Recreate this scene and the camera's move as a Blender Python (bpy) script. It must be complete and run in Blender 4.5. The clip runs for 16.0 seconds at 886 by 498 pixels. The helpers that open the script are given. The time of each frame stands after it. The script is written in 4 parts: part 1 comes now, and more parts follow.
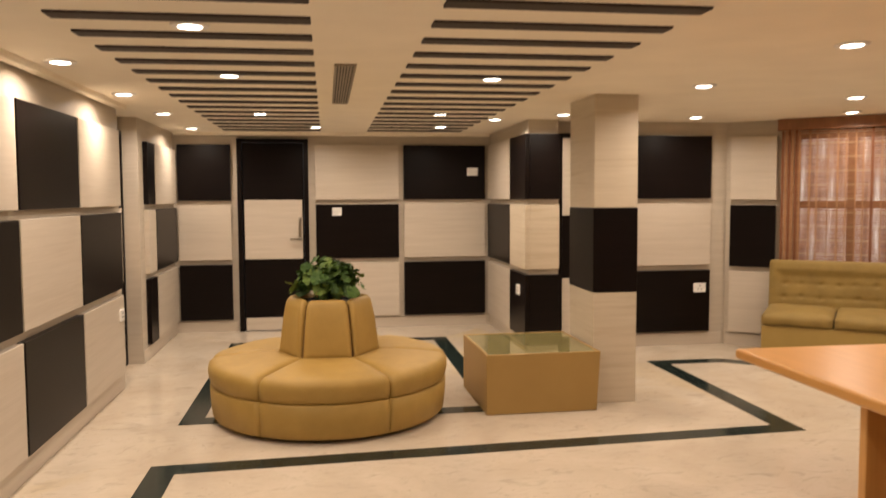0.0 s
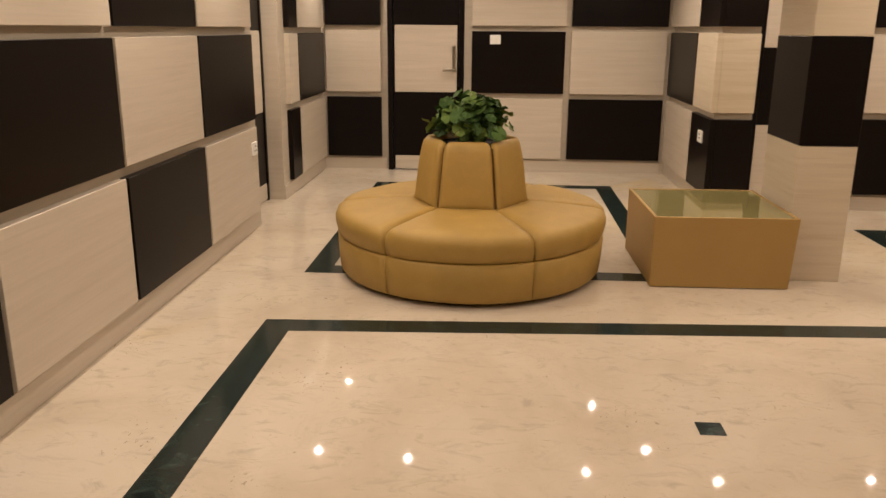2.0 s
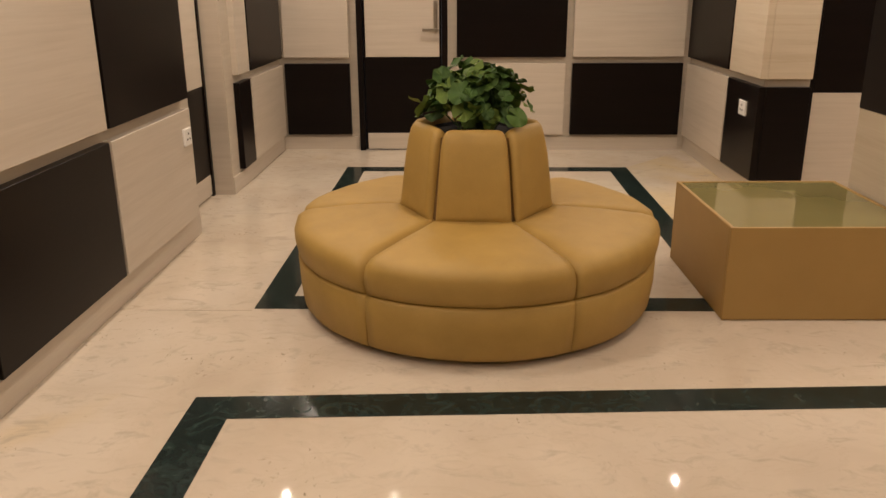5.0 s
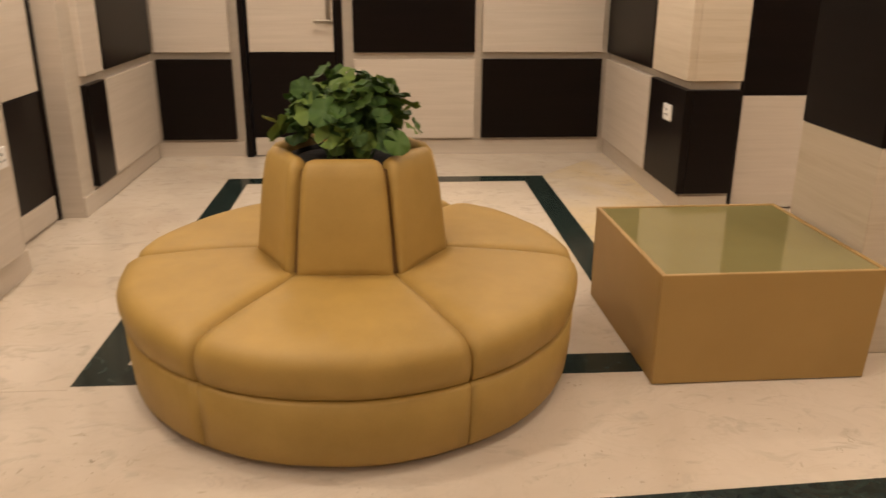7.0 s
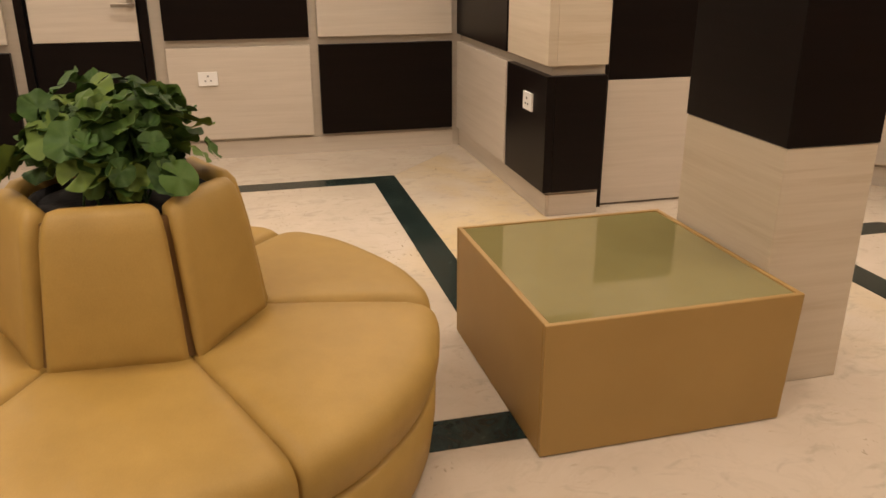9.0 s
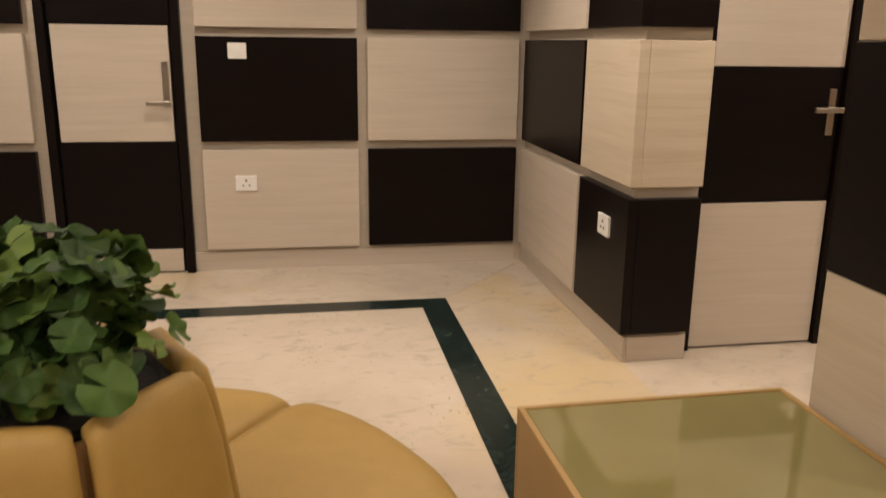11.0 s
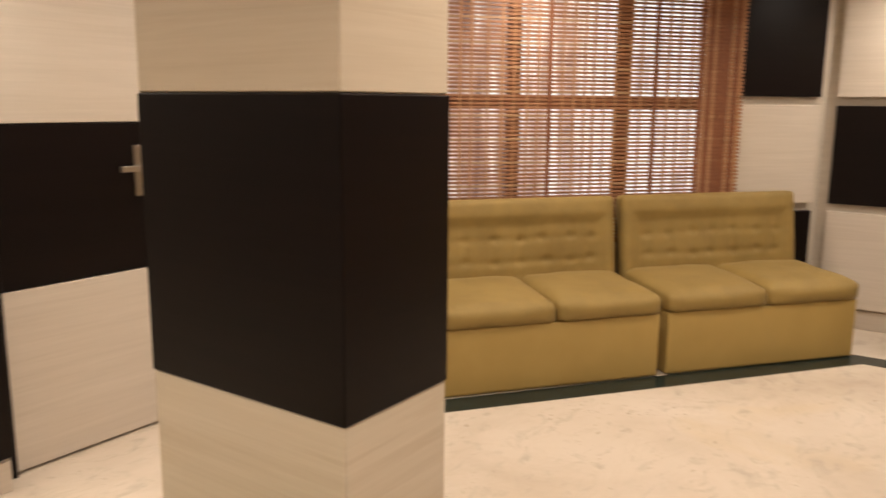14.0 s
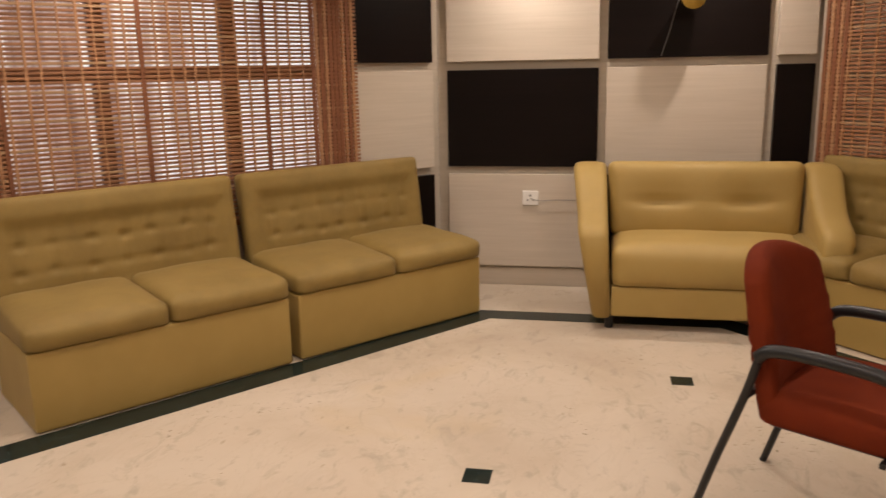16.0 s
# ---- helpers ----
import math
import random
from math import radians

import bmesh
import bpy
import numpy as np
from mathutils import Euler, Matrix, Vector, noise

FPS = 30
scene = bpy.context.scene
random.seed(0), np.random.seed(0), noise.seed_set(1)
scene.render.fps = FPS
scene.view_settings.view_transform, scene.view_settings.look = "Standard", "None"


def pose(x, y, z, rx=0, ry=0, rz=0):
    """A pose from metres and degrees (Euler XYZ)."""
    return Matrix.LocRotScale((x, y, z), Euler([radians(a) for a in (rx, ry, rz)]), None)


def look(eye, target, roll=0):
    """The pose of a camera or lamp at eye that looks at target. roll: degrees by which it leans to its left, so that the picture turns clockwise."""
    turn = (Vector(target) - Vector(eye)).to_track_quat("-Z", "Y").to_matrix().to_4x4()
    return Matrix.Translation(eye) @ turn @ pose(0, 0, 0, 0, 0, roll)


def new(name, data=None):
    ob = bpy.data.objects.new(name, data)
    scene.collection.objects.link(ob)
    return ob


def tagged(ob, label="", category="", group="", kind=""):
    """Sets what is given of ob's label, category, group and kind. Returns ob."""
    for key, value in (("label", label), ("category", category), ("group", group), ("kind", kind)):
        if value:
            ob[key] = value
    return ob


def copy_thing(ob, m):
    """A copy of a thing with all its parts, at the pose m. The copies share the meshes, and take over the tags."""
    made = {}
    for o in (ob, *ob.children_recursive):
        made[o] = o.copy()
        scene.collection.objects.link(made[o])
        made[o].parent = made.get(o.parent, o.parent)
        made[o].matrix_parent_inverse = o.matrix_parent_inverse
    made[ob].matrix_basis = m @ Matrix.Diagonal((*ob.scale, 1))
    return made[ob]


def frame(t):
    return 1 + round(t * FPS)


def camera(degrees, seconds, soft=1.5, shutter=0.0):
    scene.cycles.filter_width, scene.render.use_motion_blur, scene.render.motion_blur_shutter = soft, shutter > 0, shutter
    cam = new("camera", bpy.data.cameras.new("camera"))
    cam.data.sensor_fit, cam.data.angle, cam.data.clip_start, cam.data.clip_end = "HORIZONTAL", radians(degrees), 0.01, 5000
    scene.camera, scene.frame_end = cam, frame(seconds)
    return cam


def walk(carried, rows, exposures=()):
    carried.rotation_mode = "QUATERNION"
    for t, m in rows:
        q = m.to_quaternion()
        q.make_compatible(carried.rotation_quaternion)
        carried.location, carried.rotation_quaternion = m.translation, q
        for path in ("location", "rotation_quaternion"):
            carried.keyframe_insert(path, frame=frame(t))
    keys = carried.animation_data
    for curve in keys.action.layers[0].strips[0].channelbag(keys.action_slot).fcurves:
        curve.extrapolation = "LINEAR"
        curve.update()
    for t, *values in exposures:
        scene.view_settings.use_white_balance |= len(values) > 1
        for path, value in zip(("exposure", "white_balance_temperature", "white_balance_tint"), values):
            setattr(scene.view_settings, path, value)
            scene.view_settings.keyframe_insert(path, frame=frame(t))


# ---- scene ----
cam = camera(58.0, 16.0, soft=1.5, shutter=0.4)
PATH = [
    (0, (0.747, 0.68, 1.487), (1.034, 2.655, 1.356), -0.3),
    (0.5, (0.754, 0.891, 1.469), (0.962, 2.859, 1.181), -1.0),
    (1, (0.783, 1.086, 1.443), (0.94, 3.032, 1.011), -1.0),
    (1.5, (0.856, 1.295, 1.43), (0.898, 3.23, 0.924), -0.5),
    (2, (0.911, 1.47, 1.427), (0.781, 3.394, 0.895), 0.4),
    (2.5, (0.878, 1.68, 1.398), (0.743, 3.597, 0.844), 1.2),
    (3, (0.828, 1.884, 1.395), (0.712, 3.797, 0.825), 0.1),
    (5.5, (0.698, 2.95, 1.357), (0.647, 4.85, 0.733), -0.2),
    (6, (0.757, 3.159, 1.361), (0.701, 5.062, 0.748), -0.3),
    (6.5, (0.846, 3.317, 1.372), (0.817, 5.217, 0.748), 0.1),
    (7, (0.894, 3.461, 1.378), (1.022, 5.347, 0.723), 0.3),
    (7.5, (0.898, 3.664, 1.359), (1.238, 5.519, 0.694), -0.7),
    (8, (0.945, 3.8, 1.351), (1.408, 5.612, 0.642), -0.1),
    (10.5, (1.201, 4.673, 1.353), (1.61, 6.534, 0.745), 0.3),
    (11, (1.234, 4.802, 1.384), (1.566, 6.71, 0.884), 0.7),
    (11.5, (1.332, 4.959, 1.398), (1.682, 6.884, 0.984), 0.1),
    (12, (1.448, 5.062, 1.386), (1.958, 6.957, 0.999), -0.1),
    (12.5, (1.503, 5.107, 1.38), (2.315, 6.901, 1.028), -0.1),
    (13, (1.532, 5.168, 1.399), (2.695, 6.756, 1.046), -0.6),
    (13.5, (1.569, 5.2, 1.388), (2.971, 6.581, 1.029), -0.0),
    (14, (1.591, 5.194, 1.385), (3.207, 6.316, 1.025), 0.5),
    (14.5, (1.626, 5.154, 1.385), (3.383, 6.014, 0.968), -0.1),
    (15, (1.733, 5.133, 1.387), (3.55, 5.839, 0.941), -0.6),
    (15.5, (1.914, 5.128, 1.365), (3.792, 5.658, 0.922), -0.8),
    (16, (2.005, 5.062, 1.371), (3.918, 5.457, 0.942), -1.1),
]
walk(cam, [(t, look(eye, target, roll)) for t, eye, target, roll in PATH],
     [(0.0, 0.10, 6500, 11), (0.5, 0.0, 6500, 10), (1.5, 0.0, 6450, 9), (2.0, -0.12, 6480, 10), (3.0, -0.21, 6500, 10), (5.5, -0.25, 6400, 11), (6.5, -0.17, 6400, 11), (7.5, 0.02, 6400, 11), (10.5, -0.15, 6250, 11),
      (11.0, -0.18, 6120, 10), (11.5, -0.20, 6020, 9), (13.0, 0.05, 6020, 9), (14.0, 0.28, 5980, 9), (15.0, 0.29, 6000, 10), (15.5, 0.10, 6050, 11), (16.0, -0.09, 6050, 12)])

# ---------- world and light ----------
world = bpy.data.worlds.new("world")
scene.world = world
world.use_nodes = True
world.node_tree.nodes["Background"].inputs["Color"].default_value = (0.9, 0.95, 1.0, 1)
world.node_tree.nodes["Background"].inputs["Strength"].default_value = 0.15

CEIL = 2.2
LAMP_WATTS = 9.0
LAMP_COLOUR = (1.0, 0.822, 0.665)


# ---------- materials ----------
def nodes_of(name):
    m = bpy.data.materials.new(name)
    m.use_nodes = True
    nt = m.node_tree
    return m, nt, nt.nodes["Principled BSDF"]


def add(nt, kind, **values):
    n = nt.nodes.new(kind)
    for k, v in values.items():
        n.inputs[k.replace("_", " ")].default_value = v
    return n


def coords(nt, scale, random_shift=True):
    tc = nt.nodes.new("ShaderNodeTexCoord")
    mp = nt.nodes.new("ShaderNodeMapping")
    mp.inputs["Scale"].default_value = scale
    nt.links.new(tc.outputs["Object"], mp.inputs["Vector"])
    if random_shift:
        info = nt.nodes.new("ShaderNodeObjectInfo")
        mul = nt.nodes.new("ShaderNodeVectorMath")
        mul.operation = "SCALE"
        mul.inputs[0].default_value = (37.0, 19.0, 53.0)
        nt.links.new(info.outputs["Random"], mul.inputs["Scale"])
        nt.links.new(mul.outputs["Vector"], mp.inputs["Location"])
    return mp.outputs["Vector"]


def ramp(nt, fac, stops):
    r = nt.nodes.new("ShaderNodeValToRGB")
    els = r.color_ramp.elements
    while len(els) < len(stops):
        els.new(0.5)
    for e, (p, c) in zip(els, stops):
        e.position, e.color = p, (*c, 1)
    nt.links.new(fac, r.inputs["Fac"])
    return r.outputs["Color"]


def bump(nt, b, height, strength, distance):
    n = add(nt, "ShaderNodeBump", Strength=strength, Distance=distance)
    nt.links.new(height, n.inputs["Height"])
    nt.links.new(n.outputs["Normal"], b.inputs["Normal"])


def mix(nt, fac, a, b, blend="MIX"):
    m = nt.nodes.new("ShaderNodeMix")
    m.data_type, m.blend_type = "RGBA", blend
    for sock, v in ((m.inputs[0], fac), (m.inputs[6], a), (m.inputs[7], b)):
        if isinstance(v, (int, float)):
            sock.default_value = v
        elif isinstance(v, tuple):
            sock.default_value = (*v, 1)
        else:
            nt.links.new(v, sock)
    return m.outputs[2]


def laminate(name, dark, light, rough, grain=(3, 3, 90), coarse=(0.8, 0.8, 14)):
    """A wood-print board with level grain."""
    m, nt, b = nodes_of(name)
    fine = add(nt, "ShaderNodeTexNoise", Scale=1.0, Detail=6.0, Roughness=0.65)
    nt.links.new(coords(nt, grain), fine.inputs["Vector"])
    wide = add(nt, "ShaderNodeTexNoise", Scale=1.6, Detail=3.0, Roughness=0.55)
    nt.links.new(coords(nt, coarse), wide.inputs["Vector"])
    both = mix(nt, 0.5, fine.outputs["Fac"], wide.outputs["Fac"])
    nt.links.new(ramp(nt, both, [(0.34, dark), (0.66, light)]), b.inputs["Base Color"])
    b.inputs["Roughness"].default_value = rough
    bump(nt, b, fine.outputs["Fac"], 0.08, 0.0015)
    return m


def cloth(name, dark, light, rough=0.75, weave=900.0, bump_strength=0.25, sheen=0.2, blotch=5.0):
    m, nt, b = nodes_of(name)
    big = add(nt, "ShaderNodeTexNoise", Scale=blotch, Detail=4.0, Roughness=0.6)
    nt.links.new(coords(nt, (1, 1, 1)), big.inputs["Vector"])
    small = add(nt, "ShaderNodeTexNoise", Scale=weave, Detail=2.0)
    nt.links.new(coords(nt, (1, 1, 1)), small.inputs["Vector"])
    both = mix(nt, 0.3, big.outputs["Fac"], small.outputs["Fac"])
    nt.links.new(ramp(nt, both, [(0.3, dark), (0.7, light)]), b.inputs["Base Color"])
    b.inputs["Roughness"].default_value = rough
    b.inputs["Sheen Weight"].default_value = sheen
    bump(nt, b, small.outputs["Fac"], bump_strength, 0.002)
    return m


def plain(name, colour, rough=0.5, metal=0.0, noise_scale=20.0, spread=0.08, strength=0.05):
    m, nt, b = nodes_of(name)
    n = add(nt, "ShaderNodeTexNoise", Scale=noise_scale, Detail=5.0)
    nt.links.new(coords(nt, (1, 1, 1)), n.inputs["Vector"])
    lo = tuple(c * (1 - spread) for c in colour)
    hi = tuple(min(1, c * (1 + spread)) for c in colour)
    nt.links.new(ramp(nt, n.outputs["Fac"], [(0.3, lo), (0.7, hi)]), b.inputs["Base Color"])
    b.inputs["Roughness"].default_value = rough
    b.inputs["Metallic"].default_value = metal
    bump(nt, b, n.outputs["Fac"], strength, 0.003)
    return m


def marble_floor(name="beige_marble", stained=(0.60, 0.72), deep=0.55):
    m, nt, b = nodes_of(name)
    v = coords(nt, (1, 1, 1), False)
    cloud = add(nt, "ShaderNodeTexNoise", Scale=1.1, Detail=6.0, Roughness=0.6, Distortion=0.6)
    nt.links.new(v, cloud.inputs["Vector"])
    base = ramp(nt, cloud.outputs["Fac"], [(0.3, (0.48, 0.405, 0.317)), (0.52, (0.56, 0.487, 0.393)), (0.75, (0.615, 0.545, 0.455))])
    # yellow-brown iron stains in broad patches
    stain = add(nt, "ShaderNodeTexNoise", Scale=0.55, Detail=4.0, Roughness=0.55, Distortion=1.2)
    nt.links.new(coords(nt, (1.0, 0.8, 1), False), stain.inputs["Vector"])
    mask = ramp(nt, stain.outputs["Fac"], [(stained[0], (0, 0, 0)), (stained[1], (deep, deep, deep))])
    base = mix(nt, mask, base, (0.56, 0.43, 0.23))
    # short dark flecks and thin veins
    warp = add(nt, "ShaderNodeTexNoise", Scale=5.0, Detail=5.0, Roughness=0.7)
    nt.links.new(coords(nt, (1, 1.9, 1), False), warp.inputs["Vector"])
    fleck = add(nt, "ShaderNodeTexNoise", Scale=15.0, Detail=3.0, Roughness=0.6, Distortion=0.5)
    nt.links.new(coords(nt, (1.0, 2.4, 1), False), fleck.inputs["Vector"])
    gate = ramp(nt, warp.outputs["Fac"], [(0.53, (0, 0, 0)), (0.64, (1, 1, 1))])
    spots = ramp(nt, fleck.outputs["Fac"], [(0.625, (0, 0, 0)), (0.69, (0.65, 0.65, 0.65))])
    both = mix(nt, 1.0, gate, spots, "MULTIPLY")
    base = mix(nt, both, base, (0.30, 0.24, 0.16))
    # clustered grey-green chips, each a finger's width long
    chip = add(nt, "ShaderNodeTexNoise", Scale=34.0, Detail=2.0, Roughness=0.5, Distortion=0.8)
    nt.links.new(coords(nt, (1.9, 1.0, 1), False), chip.inputs["Vector"])
    herd = add(nt, "ShaderNodeTexNoise", Scale=1.7, Detail=3.0, Roughness=0.6)
    nt.links.new(coords(nt, (1.1, 1.0, 1), False), herd.inputs["Vector"])
    here = ramp(nt, herd.outputs["Fac"], [(0.54, (0, 0, 0)), (0.64, (1, 1, 1))])
    chips = ramp(nt, chip.outputs["Fac"], [(0.665, (0, 0, 0)), (0.70, (0.8, 0.8, 0.8))])
    base = mix(nt, mix(nt, 1.0, here, chips, "MULTIPLY"), base, (0.20, 0.165, 0.11))
    # faint grey smudges
    smudge = add(nt, "ShaderNodeTexNoise", Scale=6.5, Detail=4.0, Roughness=0.65, Distortion=1.0)
    nt.links.new(coords(nt, (1.0, 1.7, 1), False), smudge.inputs["Vector"])
    grey = ramp(nt, smudge.outputs["Fac"], [(0.55, (0, 0, 0)), (0.70, (0.68, 0.68, 0.68))])
    base = mix(nt, grey, base, (0.40, 0.35, 0.28))
    vein = add(nt, "ShaderNodeTexNoise", Scale=2.2, Detail=7.0, Roughness=0.62, Distortion=1.5)
    nt.links.new(coords(nt, (1.0, 1.6, 1), False), vein.inputs["Vector"])
    line = ramp(nt, vein.outputs["Fac"], [(0.475, (0, 0, 0)), (0.5, (0.16, 0.16, 0.16)), (0.525, (0, 0, 0))])
    base = mix(nt, line, base, (0.42, 0.36, 0.27))
    info = nt.nodes.new("ShaderNodeObjectInfo")
    tint = ramp(nt, info.outputs["Random"], [(0.0, (0.90, 0.88, 0.84)), (0.5, (1.0, 1.0, 1.0)), (1.0, (1.0, 0.985, 0.96))])
    base = mix(nt, 1.0, base, tint, "MULTIPLY")
    nt.links.new(base, b.inputs["Base Color"])
    rough = ramp(nt, warp.outputs["Fac"], [(0.3, (0.018, 0.018, 0.018)), (0.8, (0.05, 0.05, 0.05))])
    nt.links.new(rough, b.inputs["Roughness"])
    b.inputs["Specular IOR Level"].default_value = 0.16
    bump(nt, b, cloud.outputs["Fac"], 0.02, 0.002)
    return m


def green_marble():
    m, nt, b = nodes_of("green_marble")
    n = add(nt, "ShaderNodeTexNoise", Scale=9.0, Detail=7.0, Roughness=0.7, Distortion=2.0)
    nt.links.new(coords(nt, (1, 1, 1), False), n.inputs["Vector"])
    nt.links.new(ramp(nt, n.outputs["Fac"], [(0.35, (0.006, 0.010, 0.009)), (0.6, (0.018, 0.03, 0.026)), (0.72, (0.06, 0.085, 0.07))]), b.inputs["Base Color"])
    b.inputs["Roughness"].default_value = 0.14
    b.inputs["Specular IOR Level"].default_value = 0.22
    return m


CREAM = laminate("cream_ash_laminate", (0.522, 0.455, 0.368), (0.588, 0.518, 0.427), 0.42)


def grain_lines(m, colour, strong, fine):
    """Long level growth lines, drawn sparsely over a board."""
    nt, b = m.node_tree, m.node_tree.nodes["Principled BSDF"]
    under = b.inputs["Base Color"].links[0].from_socket
    lines = add(nt, "ShaderNodeTexNoise", Scale=1.0, Detail=5.0, Roughness=0.62, Distortion=0.35)
    nt.links.new(coords(nt, (1.1, 1.1, fine)), lines.inputs["Vector"])
    patch = add(nt, "ShaderNodeTexNoise", Scale=2.2, Detail=2.0)
    nt.links.new(coords(nt, (0.7, 0.7, 3.0)), patch.inputs["Vector"])
    line = ramp(nt, lines.outputs["Fac"], [(0.50, (0, 0, 0)), (0.62, (strong, strong, strong)), (0.70, (0.3 * strong, 0.3 * strong, 0.3 * strong))])
    here = ramp(nt, patch.outputs["Fac"], [(0.36, (0.15, 0.15, 0.15)), (0.62, (1, 1, 1))])
    nt.links.new(mix(nt, mix(nt, 1.0, line, here, "MULTIPLY"), under, colour), b.inputs["Base Color"])


grain_lines(CREAM, (0.40, 0.325, 0.225), 0.16, 40)
WARM_CREAM = laminate("warm_cream_ash_laminate", (0.530, 0.450, 0.330), (0.590, 0.510, 0.390), 0.42)
grain_lines(WARM_CREAM, (0.41, 0.315, 0.195), 0.38, 22)
WENGE = laminate("dark_wenge_laminate", (0.0034, 0.0018, 0.0015), (0.0064, 0.0034, 0.0028), 0.36)
WENGE.node_tree.nodes["Principled BSDF"].inputs["Specular IOR Level"].default_value = 0.16
TRIM = laminate("cream_backing_board", (0.46, 0.40, 0.315), (0.53, 0.465, 0.375), 0.5)
CEILING = plain("ceiling_paint", (0.90, 0.835, 0.71), 0.8, 0, 3.0, 0.03, 0.02)
GROOVE = plain("dark_brown_ceiling_groove", (0.022, 0.010, 0.006), 0.6)
MARBLE = marble_floor()
MARBLE_STAINED = marble_floor("yellow_stained_marble", (0.38, 0.64), 0.75)
GREEN = green_marble()
LEATHER = cloth("mustard_leatherette", (0.330, 0.203, 0.045), (0.408, 0.257, 0.061), 0.58, 260.0, 0.22, 0.0, 7.0)
SEAM = plain("dark_mustard_seam", (0.15, 0.080, 0.022), 0.7)
BOX_TAN = cloth("tan_table_covering", (0.325, 0.196, 0.055), (0.375, 0.232, 0.07), 0.55, 500.0, 0.1, 0.0, 3.0)
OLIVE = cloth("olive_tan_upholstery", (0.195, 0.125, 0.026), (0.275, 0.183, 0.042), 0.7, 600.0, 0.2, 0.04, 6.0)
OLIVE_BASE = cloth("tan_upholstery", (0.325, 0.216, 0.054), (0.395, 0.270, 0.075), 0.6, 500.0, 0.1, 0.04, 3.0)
RED = cloth("rust_red_fabric", (0.118, 0.016, 0.004), (0.165, 0.025, 0.005), 0.9, 700.0, 0.3, 0.0, 8.0)
RED.node_tree.nodes["Principled BSDF"].inputs["Specular IOR Level"].default_value = 0.15
BLACK = plain("black_plastic", (0.012, 0.012, 0.013), 0.4)
STEEL = plain("brushed_steel", (0.42, 0.38, 0.32), 0.3, 1.0, 80.0)
WHITE = plain("white_plastic", (0.80, 0.78, 0.74), 0.35, 0, 20.0, 0.02, 0.01)
SOCKET = plain("grey_socket_hole", (0.18, 0.17, 0.16), 0.5)
YELLOW = plain("yellow_fan_plastic", (0.55, 0.38, 0.07), 0.35)
ORANGE = laminate("orange_wood_desk", (0.55, 0.27, 0.075), (0.64, 0.335, 0.10), 0.32, (60, 3, 3), (10, 0.8, 0.8))
SILL = laminate("red_brown_window_wood", (0.19, 0.078, 0.030), (0.29, 0.125, 0.050), 0.45, (30, 30, 3), (6, 6, 0.8))
REED = laminate("bamboo_reed", (0.19, 0.080, 0.032), (0.34, 0.158, 0.070), 0.6, (9, 9, 40), (4, 4, 8))
REED_PALE = laminate("pale_bamboo_reed", (0.29, 0.165, 0.078), (0.41, 0.25, 0.125), 0.6, (9, 9, 40), (4, 4, 8))
TAPE = laminate("woven_bamboo_tape", (0.32, 0.155, 0.066), (0.47, 0.25, 0.12), 0.7, (90, 90, 120), (8, 8, 30))
TAPE_DARK = laminate("dark_woven_tape", (0.15, 0.050, 0.018), (0.25, 0.095, 0.036), 0.7, (90, 90, 120), (8, 8, 30))
SOIL = plain("dark_soil", (0.012, 0.009, 0.007), 0.95, 0, 60.0, 0.5, 0.9)
STALK = plain("green_stalk", (0.05, 0.10, 0.02), 0.6)


def leaf_material():
    m, nt, b = nodes_of("green_leaf")
    info = nt.nodes.new("ShaderNodeObjectInfo")
    n = add(nt, "ShaderNodeTexNoise", Scale=45.0, Detail=4.0)
    nt.links.new(coords(nt, (1, 1, 1)), n.inputs["Vector"])
    per = ramp(nt, info.outputs["Random"], [(0.0, (0.016, 0.042, 0.008)), (0.5, (0.050, 0.105, 0.017)), (1.0, (0.145, 0.205, 0.034))])
    nt.links.new(mix(nt, ramp(nt, n.outputs["Fac"], [(0.4, (0, 0, 0)), (0.7, (0.45, 0.45, 0.45))]), per, (0.09, 0.15, 0.04)), b.inputs["Base Color"])
    b.inputs["Roughness"].default_value = 0.6
    b.inputs["Specular IOR Level"].default_value = 0.25
    bump(nt, b, n.outputs["Fac"], 0.25, 0.002)
    return m


LEAF = leaf_material()


def glass_top():
    m, nt, b = nodes_of("green_tinted_glass")
    n = add(nt, "ShaderNodeTexNoise", Scale=3.0, Detail=3.0)
    nt.links.new(coords(nt, (1, 1, 1)), n.inputs["Vector"])
    nt.links.new(ramp(nt, n.outputs["Fac"], [(0.3, (0.215, 0.185, 0.072)), (0.7, (0.235, 0.205, 0.082))]), b.inputs["Base Color"])
    b.inputs["Roughness"].default_value = 0.05
    b.inputs["IOR"].default_value = 1.75
    return m


GLASS = glass_top()


def glow(name, colour, strength):
    m = bpy.data.materials.new(name)
    m.use_nodes = True
    nt = m.node_tree
    nt.nodes.clear()
    e, o = nt.nodes.new("ShaderNodeEmission"), nt.nodes.new("ShaderNodeOutputMaterial")
    e.inputs["Color"].default_value, e.inputs["Strength"].default_value = (*colour, 1), strength
    nt.links.new(e.outputs[0], o.inputs[0])
    return m, nt, e


LAMP_GLOW = glow("downlight_glow", (1.0, 0.90, 0.74), 9.0)[0]


